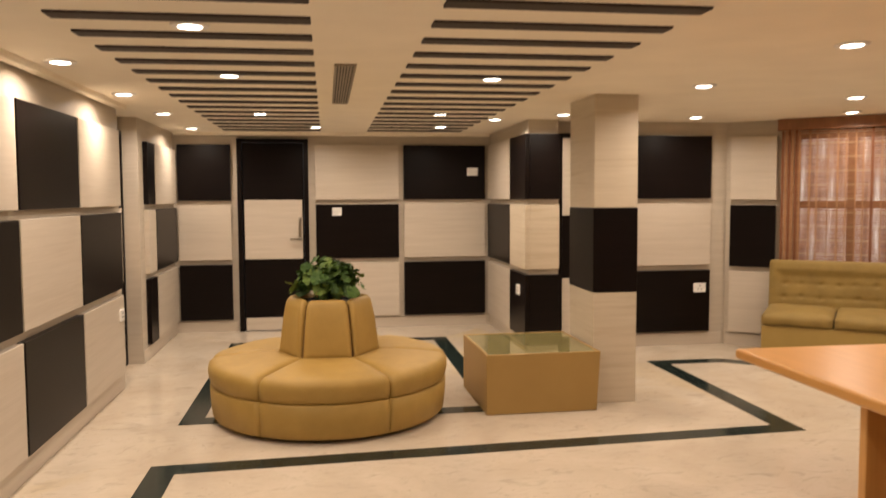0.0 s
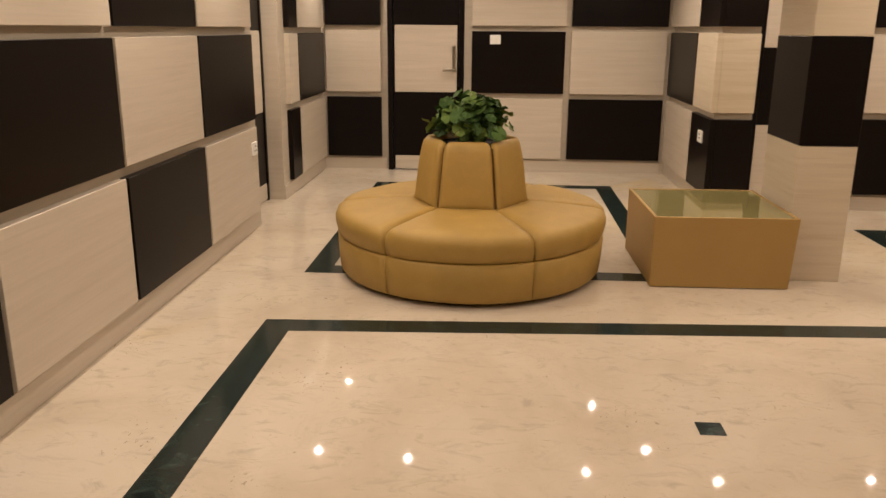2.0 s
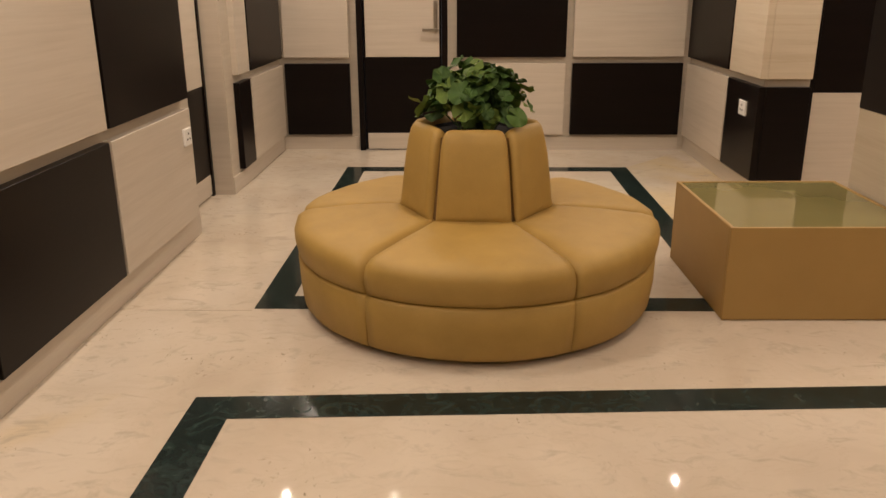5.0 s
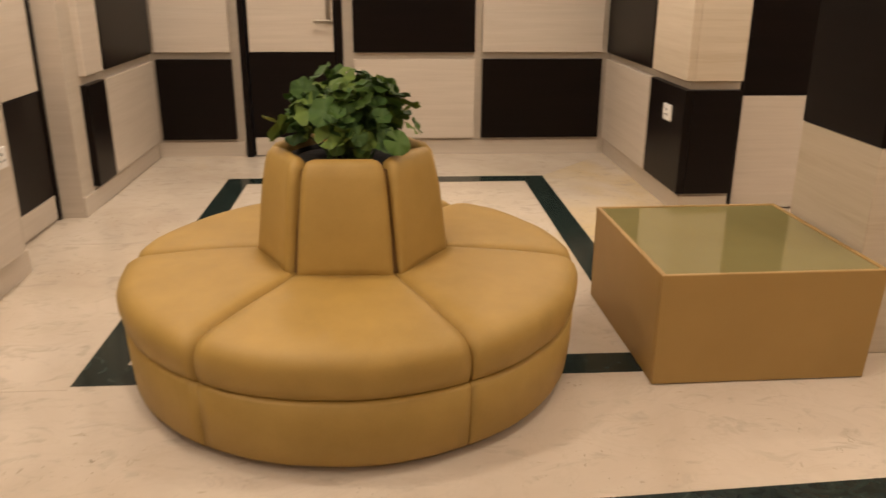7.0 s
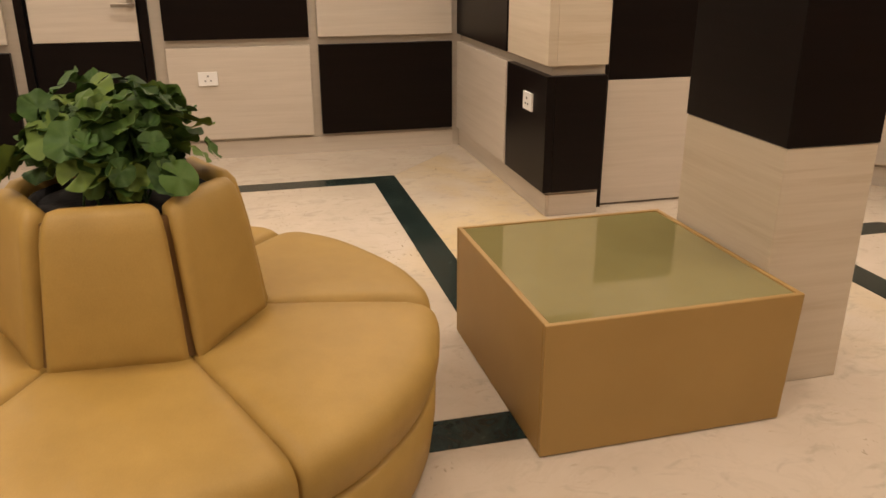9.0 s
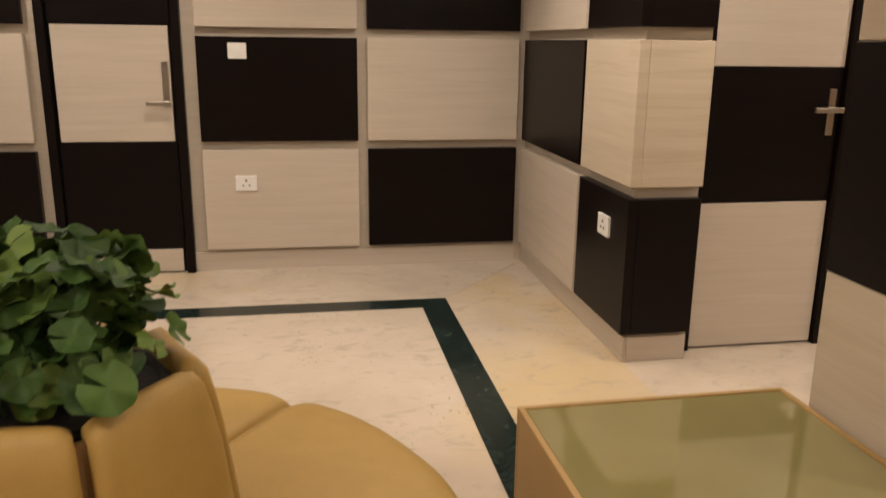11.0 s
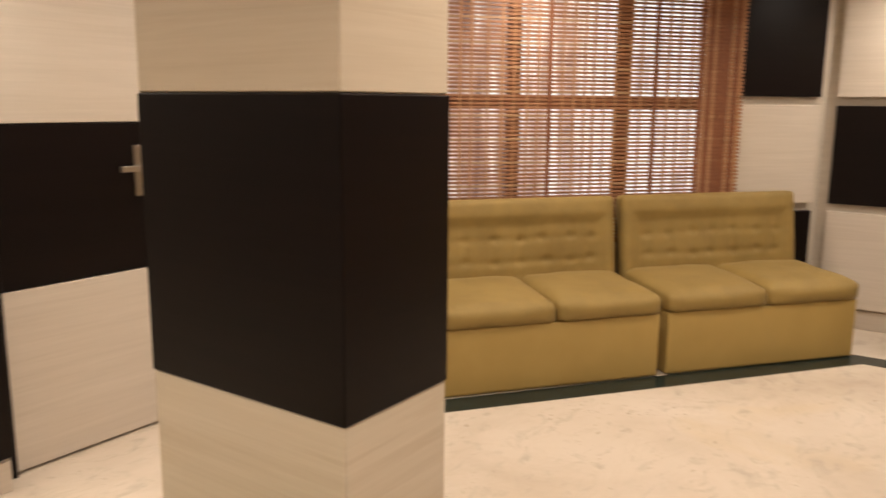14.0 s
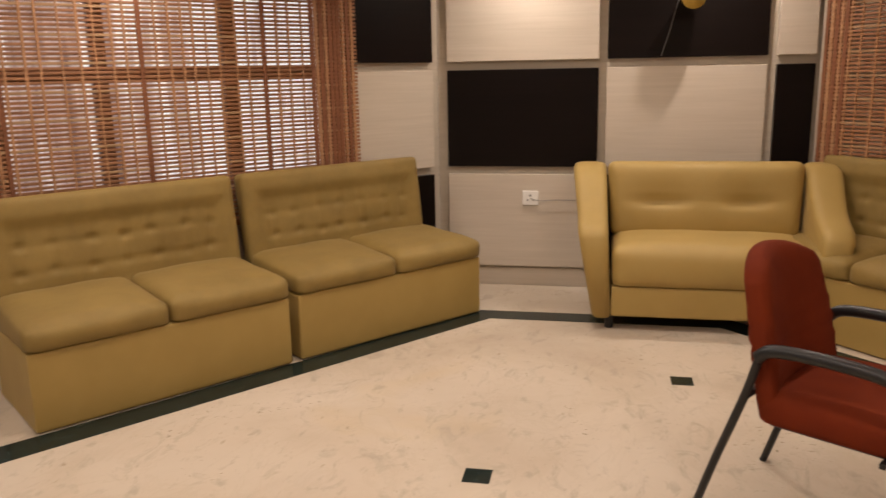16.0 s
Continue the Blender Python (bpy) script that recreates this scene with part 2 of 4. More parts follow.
def outside_material(name, strength, clear):
    """Bright outdoors with the pale pinkish uprights of a neighbouring building. clear: from where along it the view is free."""
    m, nt, e = glow(name, (1, 1, 1), strength)
    n = add(nt, "ShaderNodeTexNoise", Scale=1.0, Detail=3.0, Roughness=0.6)
    nt.links.new(coords(nt, (9.0, 1, 0.9), False), n.inputs["Vector"])
    at = nt.nodes.new("ShaderNodeSeparateXYZ")
    nt.links.new(coords(nt, (1, 1, 1), False), at.inputs[0])
    third = nt.nodes.new("ShaderNodeMath")
    third.operation = "MULTIPLY"
    third.inputs[1].default_value = 0.333
    nt.links.new(at.outputs["X"], third.inputs[0])
    free = ramp(nt, third.outputs[0], [(clear - 0.12, (0, 0, 0)), (clear + 0.12, (0.20, 0.20, 0.20))])
    both = mix(nt, 1.0, n.outputs["Fac"], free, "ADD")
    nt.links.new(ramp(nt, both, [(0.36, (0.16, 0.10, 0.085)), (0.47, (0.42, 0.28, 0.23)), (0.58, (0.55, 0.42, 0.36)), (0.66, (1.0, 0.92, 0.83))]), e.inputs["Color"])
    return m


OUTSIDE_NORTH = outside_material("bright_outside", 1.22, 0.55)
OUTSIDE_SOUTH = outside_material("dim_outside", 1.0, 0.98)


# ---------- mesh helpers ----------
def link(name, bm, material, parent=None, label="", smooth=False):
    me = bpy.data.meshes.new(name)
    bm.normal_update()
    bm.to_mesh(me)
    bm.free()
    me.materials.append(material)
    if smooth:
        for p in me.polygons:
            p.use_smooth = True
    ob = new(name, me)
    if parent is not None:
        ob.parent = parent
    if label:
        ob["label"] = label
    return ob


part = link


def box(x0, x1, y0, y1, z0, z1, bevel=0.0, segments=2):
    bm = bmesh.new()
    v = [bm.verts.new((x, y, z)) for z in (z0, z1) for y in (y0, y1) for x in (x0, x1)]
    for f in ((0, 2, 3, 1), (4, 5, 7, 6), (0, 1, 5, 4), (2, 6, 7, 3), (0, 4, 6, 2), (1, 3, 7, 5)):
        bm.faces.new([v[i] for i in f])
    if bevel:
        bmesh.ops.bevel(bm, geom=bm.edges[:], offset=bevel, segments=segments, profile=0.6, affect="EDGES")
    return bm


def cylinder(r0, r1, z0, z1, n=24, bevel=0.0):
    bm = bmesh.new()
    bmesh.ops.create_cone(bm, cap_ends=True, segments=n, radius1=r0, radius2=r1, depth=z1 - z0, matrix=Matrix.Translation((0, 0, (z0 + z1) / 2)))
    if bevel:
        edges = [e for e in bm.edges if abs(e.verts[0].co.z - e.verts[1].co.z) < 1e-6]
        bmesh.ops.bevel(bm, geom=edges, offset=bevel, segments=2, affect="EDGES")
    return bm


def merged(*bms):
    out = bms[0]
    for other in bms[1:]:
        me = bpy.data.meshes.new("tmp")
        other.to_mesh(me)
        other.free()
        out.from_mesh(me)
        bpy.data.meshes.remove(me)
    return out


def tube(points, radius, n=10):
    """A round bar along a line of points."""
    bm = bmesh.new()
    pts = [Vector(p) for p in points]
    rings = []
    for i, p in enumerate(pts):
        d = (pts[min(i + 1, len(pts) - 1)] - pts[max(i - 1, 0)]).normalized()
        q = d.to_track_quat("Z", "Y")
        rings.append([bm.verts.new(p + q @ Vector((radius * math.cos(a), radius * math.sin(a), 0))) for a in (2 * math.pi * k / n for k in range(n))])
    for a, b in zip(rings, rings[1:]):
        for k in range(n):
            bm.faces.new((a[k], a[(k + 1) % n], b[(k + 1) % n], b[k]))
    bm.faces.new(rings[0][::-1])
    bm.faces.new(rings[-1])
    return bm


def curve(points, steps=6):
    """A smooth line through points."""
    p = [Vector(q) for q in points]
    p = [2 * p[0] - p[1], *p, 2 * p[-1] - p[-2]]
    out = []
    for i in range(1, len(p) - 2):
        a, b, c, d = p[i - 1 : i + 3]
        for k in range(steps):
            t = k / steps
            out.append(0.5 * (2 * b + (c - a) * t + (2 * a - 5 * b + 4 * c - d) * t * t + (3 * b - a - 3 * c + d) * t**3))
    return out + [p[-2]]


def cushion(x0, x1, y0, y1, z0, z1, puff, nx=14, ny=12, soft=0.04, dents=(), seed=0, rise=0.0, panel=None):
    """A padded block whose top swells and whose edges are round. dents: middle as shares of its size, half widths, depth. panel: a sunk field, as shares, and its depth."""
    bm = bmesh.new()
    nz = 6
    sx, sy, sz = x1 - x0, y1 - y0, z1 - z0
    bm2 = {}

    def vert(i, j, k):
        key = (i, j, k)
        if key not in bm2:
            a, b, c = i / nx, j / ny, k / nz
            x, y, z = x0 + sx * a, y0 + sy * b, z0 + sz * c
            core = Vector((min(max(x, x0 + soft), x1 - soft), min(max(y, y0 + soft), y1 - soft), min(max(z, z0 + soft * 0.6), z1 - soft)))
            d = Vector((x, y, z)) - core
            if d.length > 1e-6:
                m = max(abs(d.x), abs(d.y), abs(d.z))
                d = d.normalized() * m
            q = core + d
            swell = (1 - (2 * a - 1) ** 4) * (1 - (2 * b - 1) ** 4)
            q.z += puff * swell * c + rise * b * c
            q.y -= puff * 0.5 * (1 - (2 * a - 1) ** 4) * max(0, 1 - 3 * b) * math.sin(math.pi * min(1, c * 1.1))
            q.z += 0.007 * c * noise.noise(Vector((x * 5 + seed, y * 5, 0)))
            q.y += 0.006 * max(0, 1 - 3 * b) * noise.noise(Vector((x * 6 + seed, z * 9, 4)))
            for dx, dy, rx, ry, depth in dents:
                g = math.hypot((a - dx) * sx / rx, (b - dy) * sy / ry)
                q.z -= depth * math.exp(-g * g) * c
            if panel:
                a0, a1, b0, b1, depth = panel
                edge = min((a - a0) * sx, (a1 - a) * sx, (b - b0) * sy, (b1 - b) * sy)
                q.z -= depth * c * min(1, max(0, edge / 0.055 + 0.5))
            bm2[key] = bm.verts.new(q)
        return bm2[key]

    for i in range(nx):
        for j in range(ny):
            bm.faces.new((vert(i, j, nz), vert(i + 1, j, nz), vert(i + 1, j + 1, nz), vert(i, j + 1, nz)))
            bm.faces.new((vert(i, j, 0), vert(i, j + 1, 0), vert(i + 1, j + 1, 0), vert(i + 1, j, 0)))
    for k in range(nz):
        for i in range(nx):
            bm.faces.new((vert(i, 0, k), vert(i + 1, 0, k), vert(i + 1, 0, k + 1), vert(i, 0, k + 1)))
            bm.faces.new((vert(i, ny, k), vert(i, ny, k + 1), vert(i + 1, ny, k + 1), vert(i + 1, ny, k)))
        for j in range(ny):
            bm.faces.new((vert(0, j, k), vert(0, j, k + 1), vert(0, j + 1, k + 1), vert(0, j + 1, k)))
            bm.faces.new((vert(nx, j, k), vert(nx, j + 1, k), vert(nx, j + 1, k + 1), vert(nx, j, k + 1)))
    return bm


def thing(name, label, category, m=None, group="", kind=""):
    ob = new(name)
    if m is not None:
        ob.matrix_world = m
    return tagged(ob, label, category, group, kind)


# ---------- floor ----------
def slab(points, z0, z1):
    bm = bmesh.new()
    top = [bm.verts.new((x, y, z1)) for x, y in points]
    low = [bm.verts.new((x, y, z0)) for x, y in points]
    bm.faces.new(top)
    bm.faces.new(low[::-1])
    for i in range(len(points)):
        j = (i + 1) % len(points)
        bm.faces.new((low[i], low[j], top[j], top[i]))
    return bm


floor = tagged(link("floor", box(-1.4, 7.3, -2.2, 10.1, -0.12, 0.0), MARBLE), "polished beige marble floor with brown flecks", "floor", kind="structure")

BAND = 0.15
for pts, mat in (
    ([(-0.09, 6.17), (1.83, 6.17), (1.83, 8.85), (-0.09, 8.85)], MARBLE),
    ([(-0.89, 9.70), (-0.235, 8.998), (0.53, 8.998), (0.53, 9.735), (-0.89, 9.735)], MARBLE),
    ([(0.533, 8.998), (1.978, 8.998), (2.60, 9.70), (2.60, 9.735), (0.533, 9.735)], MARBLE),
    ([(1.983, 8.995), (1.983, 7.50), (2.61, 7.50), (2.61, 9.70)], MARBLE_STAINED),
    ([(1.983, 7.497), (1.983, 6.025), (2.60, 6.025), (2.60, 7.497)], MARBLE),
    ([(-0.24, 8.995), (-0.89, 9.69), (-0.89, 7.60), (-0.24, 7.60)], MARBLE),
    ([(-0.24, 7.597), (-0.84, 7.597), (-0.84, 6.0), (-0.24, 6.0)], MARBLE),
):
    bm = slab(pts, -0.004, 0.0015)
    bmesh.ops.recalc_face_normals(bm, faces=bm.faces[:])
    link("marble_slab", bm, mat, floor)


def band(points, closed=False):
    """A mitred strip of green marble along a line of centre points."""
    pts = [Vector((*p, 0)) for p in points]
    n = len(pts)
    sides = []
    for i, p in enumerate(pts):
        before = pts[(i - 1) % n] if closed or i else None
        after = pts[(i + 1) % n] if closed or i < n - 1 else None
        d1 = (p - before).normalized() if before is not None else None
        d2 = (after - p).normalized() if after is not None else None
        d1, d2 = d1 or d2, d2 or d1
        n1, n2 = Vector((-d1.y, d1.x, 0)), Vector((-d2.y, d2.x, 0))
        off = (n1 + n2) / (1 + n1.dot(n2)) * BAND / 2
        sides.append(((p + off), (p - off)))
    for i in range(n if closed else n - 1):
        a, b = sides[i], sides[(i + 1) % n]
        link("inlay_strip", slab([(q.x, q.y) for q in (a[1], b[1], b[0], a[0])], -0.004, 0.003), GREEN, floor)


band([(-0.16, 6.10), (1.905, 6.10), (1.905, 8.92), (-0.16, 8.92)], True)
band([(-0.16, -2.0), (-0.16, 5.135), (3.65, 5.335), (3.65, 7.37), (4.245, 7.37), (6.415, 5.73), (6.415, 4.40), (4.45, 2.50), (4.45, -1.95)])
for cx, cy in ((5.525, 4.705), (4.52, 5.475), (1.725, 4.215)):
    link("inlay_square", slab([(cx - 0.048, cy - 0.048), (cx + 0.048, cy - 0.048), (cx + 0.048, cy + 0.048), (cx - 0.048, cy + 0.048)], -0.004, 0.003), GREEN, floor)

# ---------- walls with raised checkered boards ----------
ROWS = ((0.14, 0.748), (0.80, 1.405), (1.457, 2.065))


def wall(name, label, m, length, height=CEIL, z0=0.0, thick=0.16, openings=()):
    """A wall whose room face is y = 0 of its own frame and runs along +x; its body lies behind, at y > 0. openings: x0, x1, z0, z1."""
    bms = []
    cuts = sorted({0.0, length, *(v for o in openings for v in o[:2])})
    for a, b in zip(cuts, cuts[1:]):
        hole = [o for o in openings if o[0] <= a and o[1] >= b]
        if hole:
            if hole[0][2] > z0:
                bms.append(box(a, b, 0, thick, z0, hole[0][2]))
            if hole[0][3] < height:
                bms.append(box(a, b, 0, thick, hole[0][3], height))
        else:
            bms.append(box(a, b, 0, thick, z0, height))
    ob = link(name, merged(*bms), TRIM)
    ob.matrix_world = m
    return tagged(ob, label, "wall", kind="structure")


def board(w, x0, x1, z0, z1, dark, proud=0.042):
    link("dark_panel" if dark else "light_panel", box(x0, x1, -proud, 0.004, z0, z1, 0.002, 1), WENGE if dark else CREAM, w)


WEST_ROWS = ((0.14, 0.742), (0.797, 1.378), (1.428, 2.0))
BAY_ROWS = ((0.135, 0.735), (0.785, 1.388), (1.440, 2.05))


def boards(w, x0, x1, low_dark, rows=ROWS):
    for r, (a, b) in enumerate(rows):
        board(w, x0, x1, a, b, low_dark == (r != 1))


def skirting(w, x0, x1):
    link("baseboard", box(x0, x1, -0.010, 0.004, 0.0, 0.118, 0.002, 1), CREAM, w)


def frame_at(x, y, angle):
    return pose(x, y, 0, 0, 0, angle)


# Long wall at x = -0.83 (its own x runs along +y, body towards -x).
west = wall("wall_west", "cream wall with a checkerboard of dark and light boards", frame_at(-0.85, -2.0, 90), 9.2)
for k in range(-7, 2):
    a = 2.0 + 5.055 + 1.03 * k
    if a + 1.0 > 0:
        boards(west, max(a, 0.02), a + 1.005, k % 2 == 0, WEST_ROWS)
skirting(west, 0.0, 9.195)

# Recess with a narrow door, then a short pier and the inner stretch of wall.
recess = wall("wall_recess", "light wall behind a narrow service door", frame_at(-1.06, 7.2, 90), 0.92, thick=0.1)
inner = wall("wall_inner", "cream wall with dark and light boards beside a door", frame_at(-0.90, 8.1, 90), 1.75, thick=0.26)
boards(inner, 0.19, 0.495, True, WEST_ROWS)
boards(inner, 0.525, 1.565, False, WEST_ROWS)
skirting(inner, 0.0, 1.6)
link("pier_face", box(-0.003, 0.0, 0.003, 0.17, 0.0, CEIL), CREAM, inner)

# Far wall at y = 9.72.
north = wall("wall_north", "cream wall with a checkerboard of dark and light boards", frame_at(-1.1, 9.74, 0), 3.9, openings=((0.882, 1.652, 0.0, 2.13),))
boards(north, 0.25, 0.81, True)
boards(north, 1.73, 2.655, False)
boards(north, 2.715, 3.648, True)
skirting(north, 0.2, 0.865)
skirting(north, 1.645, 3.66)

# Side wall at x = 2.60 with the pier that carries it round to the second door.
east = wall("wall_east", "cream wall with dark and light boards ending in a pier", frame_at(2.62, 9.74, -90), 1.753, thick=0.29)
boards(east, 0.05, 1.135, False)
for r, (a, b) in enumerate(ROWS):
    dark = r != 1
    link("dark_corner_panel" if dark else "light_corner_panel", merged(box(1.165, 1.795, -0.042, 0.004, a, b, 0.002, 1), box(1.7535, 1.795, 0.0045, 0.287, a, b, 0.002, 1)), WENGE if dark else WARM_CREAM, east)
skirting(east, 0.0, 1.763)
link("baseboard", box(1.7535, 1.763, 0.0045, 0.287, 0.0, 0.118, 0.002, 1), CREAM, east)

# Wall beyond the second door, at y = 8.13, then the splayed bay.
bay = wall("wall_bay_north", "cream wall with dark and light boards beside a door", frame_at(2.92, 8.15, 0), 2.0, openings=((0.0, 0.74, 0.0, 2.08),))
boards(bay, 0.80, 1.58, True)
skirting(bay, 0.745, 1.72)

DIAG = math.degrees(math.atan2(-2.0146, 2.4363))
splay = wall("wall_splay", "cream wall with a wide window hung with bamboo blinds", frame_at(4.6737, 8.1446, DIAG), 3.16, openings=((0.62, 2.39, 0.72, 2.06),))
boards(splay, 0.05, 0.47, False, BAY_ROWS)
boards(splay, 2.48, 3.09, True, BAY_ROWS)
skirting(splay, 0.02, 3.13)

far = wall("wall_bay_east", "cream wall with a checkerboard of dark and light boards", frame_at(7.11, 6.13, -90), 2.28)
boards(far, 0.07, 1.01, False, BAY_ROWS)
boards(far, 1.06, 1.976, True, BAY_ROWS)
boards(far, 2.03, 2.24, False, BAY_ROWS)
skirting(far, 0.04, 2.25)

splay2 = wall("wall_splay_south", "cream wall with a wide window hung with bamboo blinds", frame_at(7.09, 3.865, -180 - DIAG), 3.14, openings=((0.45, 2.30, 0.72, 2.06),))
skirting(splay2, 0.02, 3.1)

# Plain walls that close the place behind the walk.
south = wall("wall_south", "plain cream wall", frame_at(7.3, -2.0, 180), 8.7)
close = wall("wall_south_east", "plain cream wall", frame_at(4.70, 1.92, -90), 3.95)

# ---------- ceiling ----------
ceiling = tagged(link("ceiling", box(-1.4, 7.3, -2.2, 10.1, CEIL, CEIL + 0.12), CEILING), "warm cream plaster ceiling with dark strips", "ceiling", kind="structure")
strips = []
for x0, x1 in ((-0.31, 0.695), (1.19, 2.21)):
    for k in range(-9, 16):
        y = 3.99 + 0.3555 * k
        strips.append(box(x0, x1, y - 0.055, y + 0.055, CEIL - 0.010, CEIL + 0.004, 0.003, 1))
link("ceiling_strips", merged(*strips), GROOVE, ceiling)
link("ceiling_cornice", merged(box(-0.83, -0.77, -2.0, 7.2, CEIL - 0.035, CEIL + 0.002, 0.004), box(-0.88, 2.6, 9.66, 9.72, CEIL - 0.035, CEIL + 0.002, 0.004)), CEILING, ceiling)

vent = thing("ceiling_vent", "long slim metal air vent set in the ceiling", "air vent", kind="")
VENT_METAL = plain("grey_brown_vent_metal", (0.30, 0.25, 0.18), 0.4, 0.6)
for a in ((0.80, 0.815), (0.905, 0.92)):
    part("frame", box(*a, 5.05, 6.82, CEIL - 0.012, CEIL + 0.004, 0.002, 1), VENT_METAL, vent)
for a in ((5.05, 5.065), (6.805, 6.82)):
    part("frame", box(0.8155, 0.9045, *a, CEIL - 0.012, CEIL + 0.004, 0.002, 1), VENT_METAL, vent)
for k in range(5):
    part("slat", box(0.822 + 0.0165 * k, 0.832 + 0.0165 * k, 5.066, 6.804, CEIL - 0.009, CEIL + 0.003), VENT_METAL, vent)
part("backing", box(0.8155, 0.9045, 5.066, 6.804, CEIL - 0.002, CEIL + 0.0035), GROOVE, vent)

# ---------- downlights ----------
LAMPS = [(0.20, 4.15), (0.20, 5.51), (0.20, 7.67), (-0.61, 5.13), (-0.61, 6.45), (-0.60, 7.73), (-0.60, 9.18), (0.65, 8.94),
         (1.75, 5.48), (1.73, 7.57), (1.91, 8.81), (2.30, 7.98), (3.23, 4.21), (3.19, 5.64), (4.09, 7.62), (5.26, 7.07), (2.81, 7.50),
         # Unseen: rows extended backwards, fill lamps added in the bay; only (6.70, 5.55) inferred.
         (0.20, 1.90), (1.75, 3.10), (-0.61, 3.80), (-0.61, 2.40), (1.75, 0.60), (5.4, 4.35), (3.23, 2.40), (6.72, 4.45), (4.6, 6.1), (6.70, 5.55), (5.5, 5.4)]
lamp_data = bpy.data.lights.new("downlight", "AREA")
lamp_data.shape, lamp_data.size, lamp_data.energy, lamp_data.color, lamp_data.spread = "DISK", 0.042, LAMP_WATTS, LAMP_COLOUR, radians(160)
first = None
for x, y in LAMPS:
    if first is None:
        first = thing("downlight", "round recessed ceiling downlight, switched on", "ceiling light", pose(x, y, CEIL), "ceiling downlights")
        ring = cylinder(0.078, 0.082, -0.009, 0.002, 32, 0.003)
        part("rim", ring, WHITE, first)
        part("diffuser", cylinder(0.050, 0.050, -0.011, -0.0085, 32), LAMP_GLOW, first)
    else:
        copy_thing(first, pose(x, y, CEIL))
    lamp = new("downlight_beam", lamp_data)
    lamp.matrix_world = pose(x, y, CEIL - 0.016)


# ---------- doors ----------
def lever(parent, x, z, y, side, low, high):
    """A steel back plate with a lever."""
    h = part("handle", merged(box(x - 0.018, x + 0.018, y - 0.008, y, z - low, z + high, 0.003), box(x - 0.012, x + 0.012, y - 0.045, y - 0.008, z - 0.012, z + 0.012, 0.003)), STEEL, parent, "brushed steel back plate")
    part("lever", box(min(x - side * 0.03, x + side * 0.11), max(x - side * 0.03, x + side * 0.11), y - 0.058, y - 0.042, z - 0.012, z + 0.012, 0.005), STEEL, h)


d1 = thing("door_1", "closed door with dark and light boards in a black frame", "door", pose(0.167, 9.70, 0), kind="structure")
for a, b in ((-0.385, -0.335), (0.335, 0.385)):
    part("door_frame", box(a, b, -0.012, 0.15, 0.0, 2.13, 0.003, 1), WENGE, d1)
part("door_frame", box(-0.335, 0.335, -0.012, 0.15, 2.09, 2.13, 0.003, 1), WENGE, d1)
leaf = part("door_leaf", box(-0.332, 0.332, 0.03, 0.07, 0.008, 2.087), WENGE, d1)
part("dark_panel", box(-0.327, 0.327, 0.012, 0.031, 1.465, 2.083, 0.002, 1), WENGE, leaf)
part("light_panel", box(-0.315, 0.315, 0.008, 0.031, 0.803, 1.460, 0.002, 1), CREAM, leaf)
part("dark_panel", box(-0.327, 0.327, 0.012, 0.031, 0.155, 0.798, 0.002, 1), WENGE, leaf)
part("kick_plate", box(-0.315, 0.315, 0.008, 0.031, 0.012, 0.15, 0.002, 1), CREAM, leaf)
lever(d1, 0.285, 1.025, 0.008, -1, 0.02, 0.235)

d2 = thing("door_2", "closed door with light and dark boards in a black frame", "door", pose(3.285, 8.09, 0), kind="structure")
for a, b in ((-0.365, -0.315), (0.325, 0.375)):
    part("door_frame", box(a, b, -0.03, 0.15, 0.0, 2.08, 0.003, 1), WENGE, d2)
part("door_frame", box(-0.315, 0.325, -0.03, 0.15, 2.04, 2.08, 0.003, 1), WENGE, d2)
leaf = part("door_leaf", box(-0.312, 0.322, 0.01, 0.05, 0.008, 2.037), WENGE, d2)
part("light_panel", box(-0.308, 0.318, -0.008, 0.011, 1.30, 2.033, 0.002, 1), CREAM, leaf)
part("dark_panel", box(-0.308, 0.318, -0.008, 0.011, 0.700, 1.296, 0.002, 1), WENGE, leaf)
part("light_panel", box(-0.308, 0.318, -0.008, 0.011, 0.012, 0.696, 0.002, 1), CREAM, leaf)
lever(d2, 0.275, 1.115, -0.008, -1, 0.115, 0.09)

d3 = thing("door_3", "narrow service door with dark and light boards", "door", pose(-1.058, 7.65, 0, 0, 0, 90), kind="structure")
part("door_frame", box(0.405, 0.44, -0.03, 0.0, 0.0, 2.08, 0.002, 1), WENGE, d3)
part("door_frame", box(-0.44, -0.405, -0.03, 0.0, 0.0, 2.08, 0.002, 1), WENGE, d3)
part("door_frame", box(-0.405, 0.405, -0.03, 0.0, 2.045, 2.08, 0.002, 1), WENGE, d3)
for a, b, mat, nm in ((0.012, 0.15, CREAM, "kick_plate"), (0.154, 0.745, WENGE, "dark_panel"), (0.749, 1.40, CREAM, "light_panel"), (1.404, 2.043, WENGE, "dark_panel")):
    part(nm, box(-0.402, 0.402, -0.02, 0.0, a, b, 0.002, 1), mat, d3)

# ---------- column ----------
col = thing("column", "square column clad in cream boards with a dark middle", "column", pose(2.778, 6.40, 0), kind="structure")
part("lower_cladding", box(-0.161, 0.161, -0.28, 0.28, 0.0, 0.799, 0.003, 1), WARM_CREAM, col)
part("dark_cladding", box(-0.164, 0.164, -0.283, 0.283, 0.80, 1.40, 0.003, 1), WENGE, col)
part("upper_cladding", box(-0.161, 0.161, -0.28, 0.28, 1.401, CEIL, 0.003, 1), WARM_CREAM, col)


